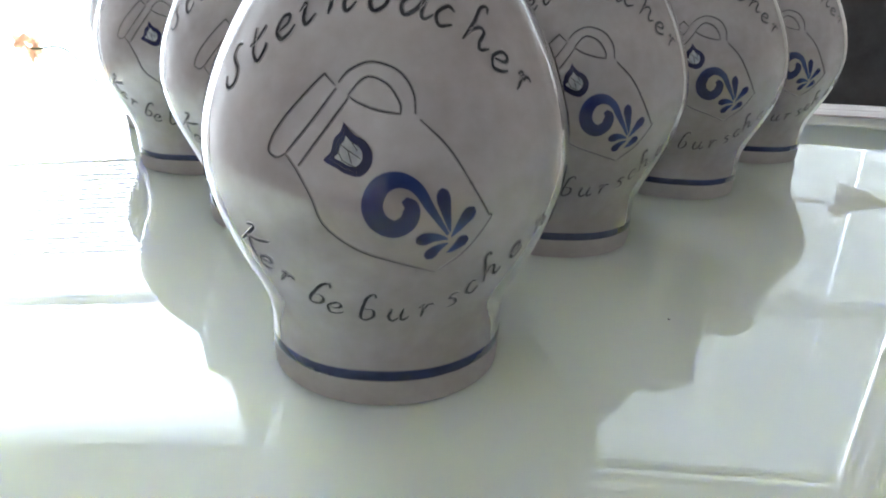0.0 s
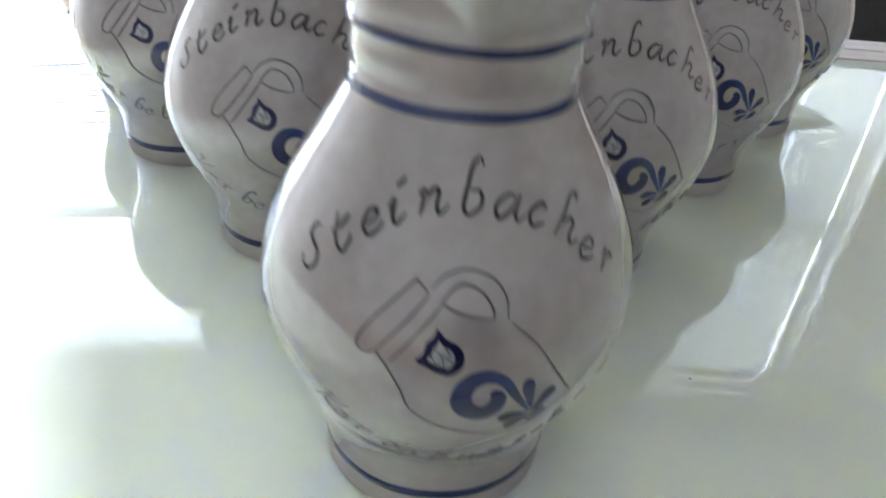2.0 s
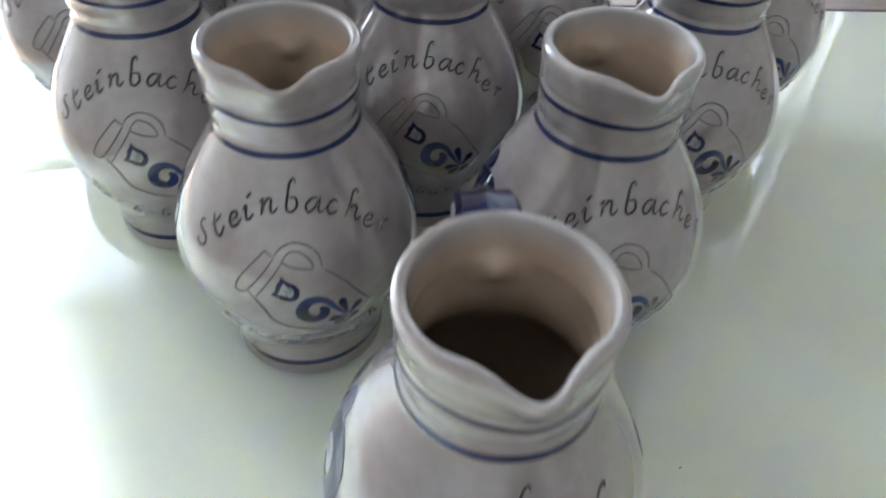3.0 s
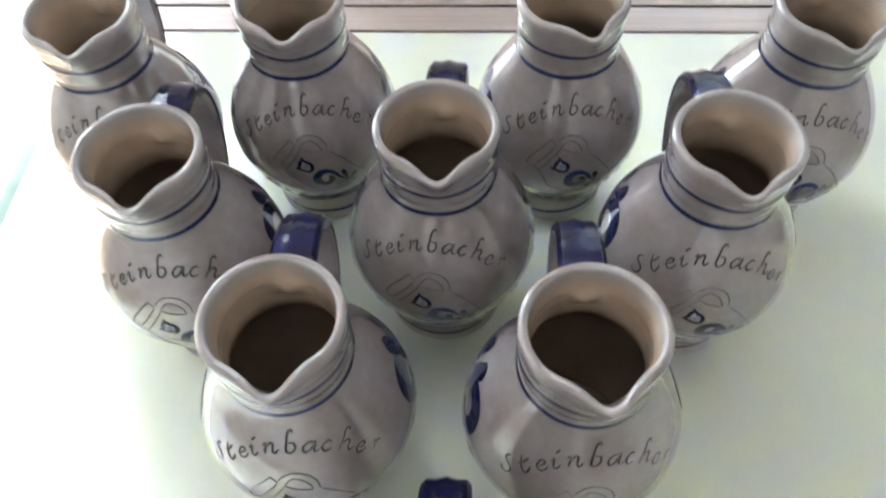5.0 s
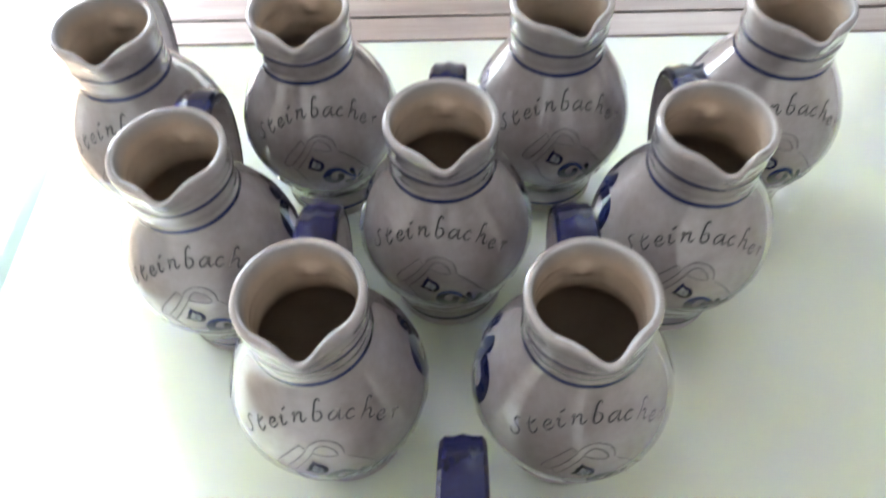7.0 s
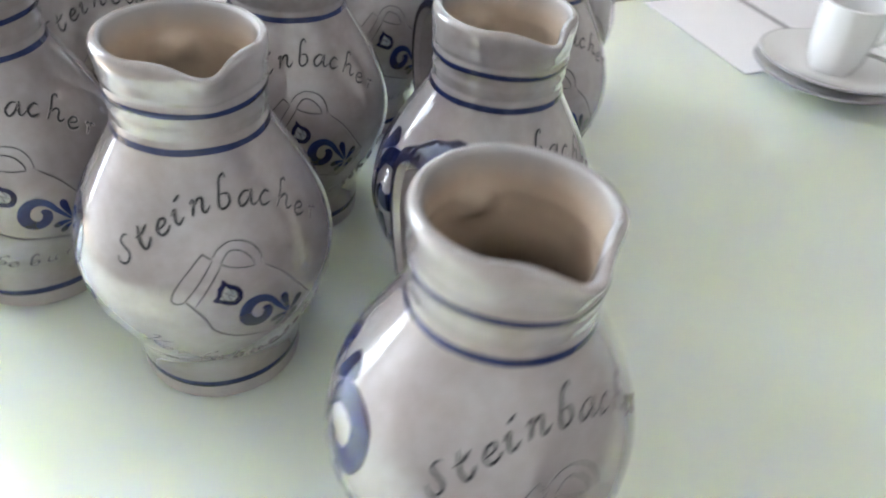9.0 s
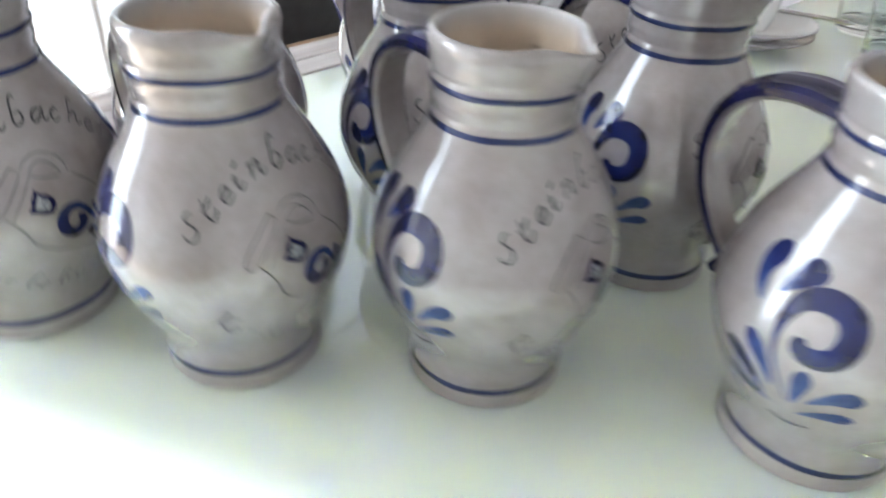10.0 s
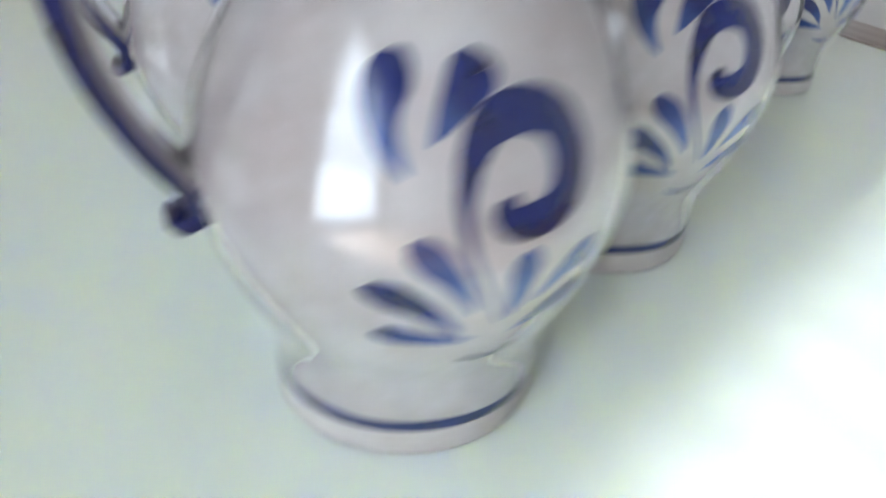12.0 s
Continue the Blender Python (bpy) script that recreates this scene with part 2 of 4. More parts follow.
def lathe(bm, profile, seg=48, turn=None):
    """Turns (r, z) pairs round the z axis. turn: changes a point after it is placed."""
    rings = []
    for r, z in profile:
        if r < 1e-6:
            rings.append([bm.verts.new((0, 0, z))])
            continue
        ring = []
        for i in range(seg):
            a = 2 * math.pi * i / seg
            p = Vector((r * math.sin(a), -r * math.cos(a), z))
            ring.append(bm.verts.new(turn(p, a) if turn else p))
        rings.append(ring)
    for a, b in zip(rings, rings[1:]):
        for i in range(seg):
            j = (i + 1) % seg
            if len(a) == 1 and len(b) == 1:
                continue
            if len(a) == 1:
                bm.faces.new((a[0], b[j], b[i]))
            elif len(b) == 1:
                bm.faces.new((a[i], a[j], b[0]))
            else:
                bm.faces.new((a[i], a[j], b[j], b[i]))


def smooth_line(pts, n=6):
    """Catmull-Rom through points of any dimension, n steps a span."""
    p = [np.array(q, float) for q in pts]
    if len(p) < 3:
        return [p[0] + (p[-1] - p[0]) * k / n for k in range(n + 1)]
    p = [2 * p[0] - p[1]] + p + [2 * p[-1] - p[-2]]
    out = []
    for i in range(1, len(p) - 2):
        for k in range(n):
            t = k / n
            out.append(0.5 * (2 * p[i] + (p[i + 1] - p[i - 1]) * t + (2 * p[i - 1] - 5 * p[i] + 4 * p[i + 1] - p[i + 2]) * t * t
                              + (3 * p[i] - p[i - 1] - 3 * p[i + 1] + p[i + 2]) * t ** 3))
    out.append(p[-2])
    return out


def tube(bm, pts, radius, seg=10, n=6, taper=None):
    line = [Vector(q) for q in smooth_line(pts, n)]
    rings = []
    side = None
    for i, c in enumerate(line):
        d = (line[min(i + 1, len(line) - 1)] - line[max(i - 1, 0)]).normalized()
        if side is None:
            side = d.cross(Vector((0.3, 0.2, 1))).normalized()
        side = (side - d * side.dot(d)).normalized()
        up = d.cross(side)
        r = radius * (1 + (taper - 1) * i / (len(line) - 1) if taper else 1)
        rings.append([bm.verts.new(c + (side * math.cos(2 * math.pi * k / seg) + up * math.sin(2 * math.pi * k / seg)) * r) for k in range(seg)])
    for a, b in zip(rings, rings[1:]):
        for k in range(seg):
            bm.faces.new((a[k], a[(k + 1) % seg], b[(k + 1) % seg], b[k]))
    bm.faces.new(rings[0][::-1])
    bm.faces.new(rings[-1])


# ---------------------------------------------------------------- the room
def structure(name, bm, mat, label, category, smooth=False):
    o = new(name, mesh_from(bm, name, mat, smooth))
    return tagged(o, label, category, kind="structure")


bm = bmesh.new()
box(bm, -3.2, 3.2, -2.8, WALL_Y + 0.2, FLOOR - 0.1, FLOOR)
structure("floor", bm, FLOOR_WOOD, "light maple wood floor, sunlit by the window", "floor")
bm = bmesh.new()
box(bm, -3.2, 3.2, -2.8, WALL_Y + 0.2, CEIL, CEIL + 0.1)
structure("ceiling", bm, PLASTER, "plain white plaster ceiling", "ceiling")
for name, b in (("wall_west", (-3.2, -3.0, -2.6, WALL_Y)), ("wall_east", (3.0, 3.2, -2.6, WALL_Y)), ("wall_south", (-3.2, 3.2, -2.8, -2.6))):
    bm = bmesh.new()
    box(bm, *b, FLOOR, CEIL)
    structure(name, bm, PLASTER, "plain white plaster wall", "wall")
bm = bmesh.new()
W1, W2, SILL = (-2.8, -1.115, 2.0), (0.15, 1.335, 2.13), FLOOR + 0.06
for x0, x1, z0, z1 in ((-3.2, W1[0], FLOOR, CEIL), (W1[1], W2[0], FLOOR, CEIL), (W2[1], 3.2, FLOOR, CEIL), (*W1, CEIL), (*W2, CEIL), (*W1[:2], FLOOR, SILL), (*W2[:2], FLOOR, SILL)):
    box(bm, x0, x1, WALL_Y, WALL_Y + 0.2, z0, z1)
structure("wall_north", bm, PLASTER, "white plaster wall with two tall windows", "wall")

bm = bmesh.new()
box(bm, -6, 6, WALL_Y + 0.2, WALL_Y + 2.6, FLOOR - 0.115, FLOOR - 0.02, 0.004)
structure("terrace", bm, CONCRETE, "pale sunlit concrete terrace outside the windows", "terrace")
bm = bmesh.new()
v = [bm.verts.new(p) for p in ((-400, WALL_Y + 0.2, FLOOR - 0.12), (400, WALL_Y + 0.2, FLOOR - 0.12), (400, 800, FLOOR - 0.12), (-400, 800, FLOOR - 0.12))]
bm.faces.new(v)
structure("ground", bm, GRASS, "green lawn outside the tall windows", "lawn")

bm = bmesh.new()
box(bm, -0.902, -0.840, -2.6, 1.15, FLOOR + 0.001, FLOOR + 0.008, 0.002)
structure("floor_strip", bm, STONE, "speckled grey stone strip let into the wooden floor", "floor strip")


def window(name, x0, x1, top, bars, label):
    w = thing(name, label, "window", kind="structure")
    for a, b, c, d in ((x0, x0 + 0.05, SILL, top), (x1 - 0.05, x1, SILL, top)):
        f = bmesh.new()
        box(f, a, b, WALL_Y + 0.06, WALL_Y + 0.13, c, d, 0.004)
        part("window_frame", f, FRAME_WHITE, w, smooth=False)
    for z in (SILL + 0.025, top - 0.025) + bars:
        f = bmesh.new()
        box(f, x0 + 0.05, x1 - 0.05, WALL_Y + 0.06, WALL_Y + 0.13, z - 0.025, z + 0.025, 0.004)
        part("window_bar", f, FRAME_WHITE, w, smooth=False)
    levels = sorted((SILL + 0.025, top - 0.025) + bars)
    for z0, z1 in zip(levels, levels[1:]):
        f = bmesh.new()
        box(f, x0 + 0.045, x1 - 0.045, WALL_Y + 0.092, WALL_Y + 0.098, z0 + 0.02, z1 - 0.02)
        o = part("pane", f, CLEAR, w, smooth=False)
        o.visible_shadow = False
    return w


window("window_1", *W1, (1.13,), "tall white-framed window full of bright daylight")
window("window_2", *W2, (1.10,), "tall white-framed window behind closed blinds")


def blind(x0, x1, z0, z1, tilt, pitch, label, mat, holes=(), low=None):
    """A horizontal slat blind; holes: the places of the cords, where light comes through; low: a height and the tilt of the slats below it."""
    b = thing("window_blind", label, "blind", at=pose((x0 + x1) / 2, WALL_Y + 0.012, 0))
    half = (x1 - x0) / 2
    s = bmesh.new()
    cuts = [-half] + [c for h in holes for c in (h - (x0 + x1) / 2 - 0.004, h - (x0 + x1) / 2 + 0.004)] + [half]
    for a, c in zip(cuts[::2], cuts[1::2]):
        box(s, a, c, -0.0125, 0.0125, -0.0006, 0.0006)
    for a, c in zip(cuts[1::2], cuts[2::2]):
        box(s, a, c, -0.0125, -0.003, -0.0005, 0.0005)
    me = mesh_from(s, "slat", mat, False)
    z = z0
    while z < z1:
        o = new("slat", me)
        o.parent = b
        o.matrix_basis = pose(0, 0, z, low[1] if low and z < low[0] else tilt)
        z += pitch
    r = bmesh.new()
    box(r, -half, half, -0.02, 0.02, z1, z1 + 0.03, 0.003)
    part("head_rail", r, SLAT, b)
    r = bmesh.new()
    box(r, -half, half, -0.012, 0.012, z0 - 0.035, z0 - 0.02, 0.003)
    part("bottom_rail", r, SLAT, b)


blind(-2.77, -1.13, 0.37, 1.955, 17, 0.026, "white slat blind with its slats open to the sun", SLAT, low=(0.86, 46))
blind(0.17, 1.25, 0.16, 1.96, 76, 0.023, "white slat blind with closed slats", SLAT_THIN, (0.365, 0.702, 1.03))


# ---------------------------------------------------------------- the glass table
table = thing("glass_table", "pale green glass table with brushed steel rails", "table", at=Matrix.Translation((0.25, 0.466, 0)) @ pose(0, 0, 0, 0, 0, 0.4) @ Matrix.Translation((-0.25, -0.466, 0)))
TX0, TX1, TY0, TY1 = -0.322, 0.86, -0.155, 0.466
b = bmesh.new()
box(b, TX0 + 0.002, TX1 - 0.002, TY0 + 0.001, TY1 - 0.001, -0.010, 0.0, 0.0012)
part("glass_top", b, GLASS_TOP, table, "glossy pale green glass plate")
b = bmesh.new()
box(b, TX0 - 0.010, TX0 + 0.0019, TY0, TY1, -0.012, -0.0012, 0.0015)
part("glass_edge", b, GLASS_EDGE, table, "polished glass edge")
for name, y0, y1, top in (("inner_rail", TY1 + 0.0005, TY1 + 0.0290, 0.001), ("outer_rail", TY1 + 0.0325, TY1 + 0.0640, 0.0005), ("front_rail", TY0 - 0.055, TY0 - 0.0005, 0.001)):
    b = bmesh.new()
    box(b, TX0 - 0.004, TX1, y0, y1, -0.035, top, 0.0016)
    part(name, b, STEEL, table, "brushed steel rail")
b = bmesh.new()
box(b, TX0 - 0.003, TX1, TY1 + 0.0289, TY1 + 0.0326, -0.034, -0.002)
part("seam", b, SEAM, table)
b = bmesh.new()
box(b, TX0 - 0.002, TX1, TY0 + 0.002, TY1 - 0.002, -0.030, -0.012)
part("top_support", b, FRAME_WHITE, table)
b = bmesh.new()
box(b, TX1 + 0.001, TX1 + 0.04, TY0 - 0.055, TY1 + 0.064, -0.035, 0.0008, 0.0016)
part("side_rail", b, STEEL, table, "brushed steel rail")
for x in (TX0 + 0.03, TX1 - 0.03):
    for y in (TY0 - 0.02, TY1 + 0.03):
        b = bmesh.new()
        box(b, x - 0.022, x + 0.022, y - 0.022, y + 0.022, FLOOR, -0.035, 0.003)
        part("leg", b, STEEL, table)

# ---------------------------------------------------------------- the jugs
JUG_H, R_MAX, Z_MAX, R_FOOT, Z_WAIST, R_NECK, Z_NECK, R_RIM = 0.155, 0.0516, 0.0655, 0.0354, 0.0240, 0.0285, 0.1234, 0.0297
SPOUT = radians(7)


def outer_radius(z):
    if z < Z_MAX:
        u = (Z_MAX - z) / (Z_MAX - Z_WAIST)
        belly = R_MAX - (R_MAX - R_FOOT) * u ** 1.7
        foot = R_FOOT - 0.0005 - 0.0004 * max(0.0, 1 - z / 0.004) ** 2
        return 0.5 * (belly + foot + math.sqrt((belly - foot) ** 2 + (0.004 * min(1, u)) ** 2))
    if z < Z_NECK:
        u = (z - Z_MAX) / (Z_NECK - Z_MAX)
        return R_NECK + (R_MAX - R_NECK) * (1 - u * u) ** 1.36
    u = (z - Z_NECK) / (JUG_H - Z_NECK)
    r = R_NECK + (R_RIM - R_NECK) * u ** 1.5
    return r - 0.0005 * math.sin(min(1, u / 0.42) * math.pi) - 0.0005 * math.exp(-((z - 0.1406) / 0.0011) ** 2) - 0.0004 * math.exp(-((z - 0.1268) / 0.0010) ** 2) + 0.00035 * math.exp(-((z - 0.1312) / 0.0016) ** 2) + 0.00045 * math.exp(-((z - 0.1505) / 0.003) ** 2)


def pulled(p, a):
    """The spout's pull on a point of the neck, and the dent that the handle's root leaves inside."""
    z = p.z
    d = math.atan2(math.sin(a - SPOUT), math.cos(a - SPOUT))
    k = max(0.0, min(1.0, (z - 0.131) / 0.024)) ** 1.7
    push = k * (0.0058 * math.exp(-(d / 0.24) ** 2) - 0.0016 * math.exp(-((abs(d) - 0.62) / 0.26) ** 2))
    r = math.hypot(p.x, p.y)
    q = p * ((r + push) / r)
    q.z = z - k * 0.0022 * math.exp(-(d / 0.30) ** 2)
    return q


def on_jug(az, z, off=0.00024):
    """A point on the jug's skin: az in degrees from the front, z in metres."""
    a = radians(az)
    e = 0.0005
    slope = (outer_radius(z + e) - outer_radius(z - e)) / (2 * e)
    n = 1 / math.hypot(1, slope)
    r = outer_radius(z) + off * n
    return pulled(Vector((r * math.sin(a), -r * math.cos(a), z - off * slope * n)), a)


def ribbon(bm, line, across=2, off=0.00024, dye=None):
    """A painted stroke on the skin. line: (az degrees, z mm, width mm); dye: thinness of the paint from (along, across), both 0 to 1."""
    layer = bm.verts.layers.float.get("dye") or bm.verts.layers.float.new("dye")
    rows = []
    for i, (az, z, w) in enumerate(line):
        a0, a1 = line[max(i - 1, 0)], line[min(i + 1, len(line) - 1)]
        r = outer_radius(z / 1000) * 1000
        lean = math.hypot(1, (outer_radius(z / 1000 + 0.0005) - outer_radius(z / 1000 - 0.0005)) / 0.001)
        du, dv = radians(a1[0] - a0[0]) * r, (a1[1] - a0[1]) * lean
        s = math.hypot(du, dv) or 1
        row = []
        for k in range(across + 1):
            h = (k / across - 0.5) * w
            v = bm.verts.new(on_jug(az + math.degrees(-dv / s * h / r), (z + du / s * h / lean) / 1000, off))
            if dye:
                v[layer] = dye(i / (len(line) - 1), k / across)
            row.append(v)
        rows.append(row)
    for a, b in zip(rows, rows[1:]):
        for k in range(across):
            bm.faces.new((a[k], a[k + 1], b[k + 1], b[k]))


def groove(bm, line, burr):
    """A cut line: a dark sunken core between two low raised lips of clay."""
    rows = []
    for i, (az, z, w) in enumerate(line):
        a0, a1 = line[max(i - 1, 0)], line[min(i + 1, len(line) - 1)]
        r = outer_radius(z / 1000) * 1000
        lean = math.hypot(1, (outer_radius(z / 1000 + 0.0005) - outer_radius(z / 1000 - 0.0005)) / 0.001)
        du, dv = radians(a1[0] - a0[0]) * r, (a1[1] - a0[1]) * lean
        s = math.hypot(du, dv) or 1
        row = []
        for h, off in ((-w / 2 - burr, 0.04), (-w / 2 - burr * 0.25, 0.20 + burr * 0.25), (-w / 2, 0.17), (0, 0.08), (w / 2, 0.17), (w / 2 + burr * 0.25, 0.20 + burr * 0.25), (w / 2 + burr, 0.04)):
            row.append(bm.verts.new(on_jug(az + math.degrees(-dv / s * h / r), (z + du / s * h / lean) / 1000, off / 1000)))
        rows.append(row)
    for a, b in zip(rows, rows[1:]):
        for k in range(6):
            bm.faces.new((a[k], a[k + 1], b[k + 1], b[k])).material_index = 0 if k in (2, 3) else 1


def stroke(bm, pts, w0, n=5, burr=0.3):
    """A cut line with pointed ends through (az, z) points."""
    line = smooth_line(pts, n)
    m = len(line) - 1
    groove(bm, [(p[0], p[1], w0 * min(1, 0.45 + 3 * min(i, m - i) / m)) for i, p in enumerate(line)], burr)


def petal(head, mid, tail, width, thin0, thin1):
    """A drop-shaped dab of the brush from a round head over a middle point to a fine tail."""
    bm = bmesh.new()
    h, c, t = (np.array(q, float) for q in (head, mid, tail))
    c = 2 * c - (h + t) / 2
    line = []
    for i in range(17):
        u = i / 16
        q = h * (1 - u) ** 2 + 2 * c * u * (1 - u) + t * u * u
        line.append((q[0], q[1], width * max(0.04, math.sqrt(max(0, 1 - ((u - 0.30) / 0.302) ** 2)) if u < 0.30 else (1 - (u - 0.30) / 0.72) ** 0.72)))
    ribbon(bm, line, 4, dye=lambda a, b: thin0 + (thin1 - thin0) * a ** 1.3 + 0.10 * abs(b - 0.5))
    return bm


# Handwritten letters: strokes in units of the small letters' height
GLYPH = {}
GLYPH["S"] = [[(0.78, 1.72), (0.5, 1.85), (0.25, 1.55), (0.42, 1.1), (0.66, 0.6), (0.55, 0.12), (0.2, 0.0), (-0.08, 0.28), (-0.12, 0.72)]]
GLYPH["t"] = [[(0.22, 1.7), (0.2, 1.1), (0.2, 0.5), (0.45, 0.0), (0.8, 0.35), (0.84, 0.6)], [(-0.05, 0.98), (0.4, 1.1), (0.78, 1.45)]]
GLYPH["e"] = [[(0.1, 0.45), (0.55, 0.6), (0.6, 0.92), (0.3, 0.98), (0.05, 0.5), (0.25, 0.03), (0.6, 0.1), (0.85, 0.35)]]
GLYPH["i"] = [[(0.05, 0.7), (0.28, 1.0), (0.25, 0.35), (0.4, 0.02), (0.75, 0.35)], [(0.3, 1.5), (0.42, 1.55), (0.68, 1.75)]]
GLYPH["n"] = [[(0.0, 0.8), (0.2, 1.0), (0.2, 0.5), (0.15, 0.0)], [(0.2, 0.5), (0.5, 0.98), (0.72, 0.9), (0.7, 0.3), (0.85, 0.02), (1.15, 0.35)]]
GLYPH["b"] = [[(0.65, 1.9), (0.5, 2.2), (0.25, 1.9), (0.2, 1.2), (0.2, 0.3), (0.45, 0.0), (0.8, 0.35), (0.7, 0.9), (0.3, 0.95)]]
GLYPH["a"] = [[(0.8, 0.9), (0.4, 1.0), (0.05, 0.5), (0.25, 0.03), (0.62, 0.4), (0.85, 1.0), (0.8, 0.3), (0.95, 0.02), (1.25, 0.3)]]
GLYPH["c"] = [[(0.7, 0.85), (0.4, 1.0), (0.08, 0.5), (0.3, 0.02), (0.75, 0.25)]]
GLYPH["h"] = [[(0.6, 1.85), (0.5, 2.15), (0.25, 1.9), (0.2, 1.0), (0.1, 0.0)], [(0.15, 0.5), (0.48, 0.98), (0.72, 0.85), (0.7, 0.3), (0.85, 0.02), (1.15, 0.3)]]
GLYPH["r"] = [[(0.0, 0.8), (0.2, 1.0), (0.22, 0.5), (0.18, 0.0)], [(0.22, 0.5), (0.45, 0.95), (0.75, 0.85)]]
GLYPH["K"] = [[(-0.15, 1.9), (0.1, 2.25), (0.25, 2.1), (0.2, 1.0), (0.1, 0.0)], [(1.25, 2.2), (0.8, 1.5), (0.22, 1.0)], [(0.3, 1.1), (0.8, 0.4), (1.45, -0.1)]]
GLYPH["u"] = [[(0.0, 0.85), (0.15, 1.0), (0.1, 0.35), (0.35, 0.0), (0.65, 0.35)], [(0.72, 1.0), (0.68, 0.3), (0.85, 0.02), (1.1, 0.3)]]
GLYPH["s"] = [[(0.7, 0.9), (0.4, 1.02), (0.2, 0.78), (0.5, 0.5), (0.52, 0.12), (0.1, 0.08)]]


def lettering(jug, word, azimuths, heights, size, wide, thick):
    """A handwritten word cut into the jug, letter by letter: each letter's azimuth in degrees and its foot's height in mm."""
    for k, (ch, az, z0) in enumerate(zip(word, azimuths, heights)):
        a, b = max(k - 1, 0), min(k + 1, len(word) - 1)
        r = outer_radius(z0 / 1000) * 1000
        turn = 0.85 * math.atan2(heights[b] - heights[a], radians(azimuths[b] - azimuths[a]) * r)
        bm = bmesh.new()
        for line in GLYPH[ch]:
            pts = []
            for x, y in line:
                x, y = ((x - 0.45) * wide + 0.20 * y) * size, y * size
                x, y = x * math.cos(turn) - y * math.sin(turn), x * math.sin(turn) + y * math.cos(turn)
                pts.append((az + math.degrees(x / r), z0 + y * 0.98))
            stroke(bm, pts, thick)
        part("letter", bm, [INCISED, GLAZE], jug, "dark letter cut by hand")


def side_ornament(jug, centre, hand):
    """The scroll flower on a jug's flank. hand: 1 with the curl towards the writing on its right, -1 mirrored."""
    def at(u, z, *w):
        return (centre + hand * u, z, *w)
    bm = bmesh.new()
    scroll = [at(-3, 48.4, 0.5), at(-9, 59.3, 1.1), at(-12.7, 66.8, 1.7), at(-14.4, 73.4, 2.4), at(-14.5, 78.5, 3.6), at(-13.3, 84.2, 5.4), at(-9.4, 89.4, 7.4), at(-1.2, 91.6, 8.8),
              at(7.4, 89.5, 9.0), at(10.6, 83, 8.6), at(8.5, 75.9, 8.2), at(3.5, 72.6, 7.6), at(-1.8, 72.1, 7.2), at(-5.2, 73.9, 6.4), at(-5.8, 77.2, 3.4)]
    inner_side = (lambda b: b) if hand < 0 else (lambda b: 1 - b)
    ribbon(bm, smooth_line(scroll, 6), 6, dye=lambda a, b: 0.55 - 0.5 * min(1, a / 0.3) + 0.30 * math.sin(math.pi * max(0.0, (a - 0.35) / 0.65)) * inner_side(b))
    part("scroll", bm, COBALT, jug, "cobalt blue scroll")
    for head, mid, tail, width, thin0, thin1 in (
            ((-28.6, 101), (-32.8, 91.5), (-26.5, 81.0), 8.8, 0.12, 0.65), ((-8.8, 100.4), (-15.0, 94.9), (-21.5, 86.8), 9.5, 0.04, 0.55),
            ((-26, 69.6), (-16.8, 61.8), (-10.4, 52.0), 7.1, 0.28, 0.70), ((-36, 59), (-23.3, 54.5), (-13, 45.2), 6.8, 0.05, 0.60),
            ((-34, 47), (-23, 45.0), (-9, 43.0), 5.6, 0.30, 0.72), ((0.6, 66.4), (0, 57.5), (-0.8, 48.6), 6.6, 0.46, 0.75),
            ((22.5, 61.6), (13.6, 59.8), (4.6, 52.0), 7.1, 0.44, 0.76), ((22.5, 51.2), (13.0, 49.2), (2.4, 43.8), 5.9, 0.40, 0.74)):
        part("petal", petal(at(*head), at(*mid), at(*tail), width, thin0, thin1), COBALT, jug, "blue brush petal")
    bm = bmesh.new()
    ribbon(bm, smooth_line([at(-11, 35.9, 0.3), at(-0.9, 34.8, 1.5), at(9, 37, 0.3)], 6), 2, dye=lambda a, b: 0.5)
    part("base_stroke", bm, COBALT, jug)


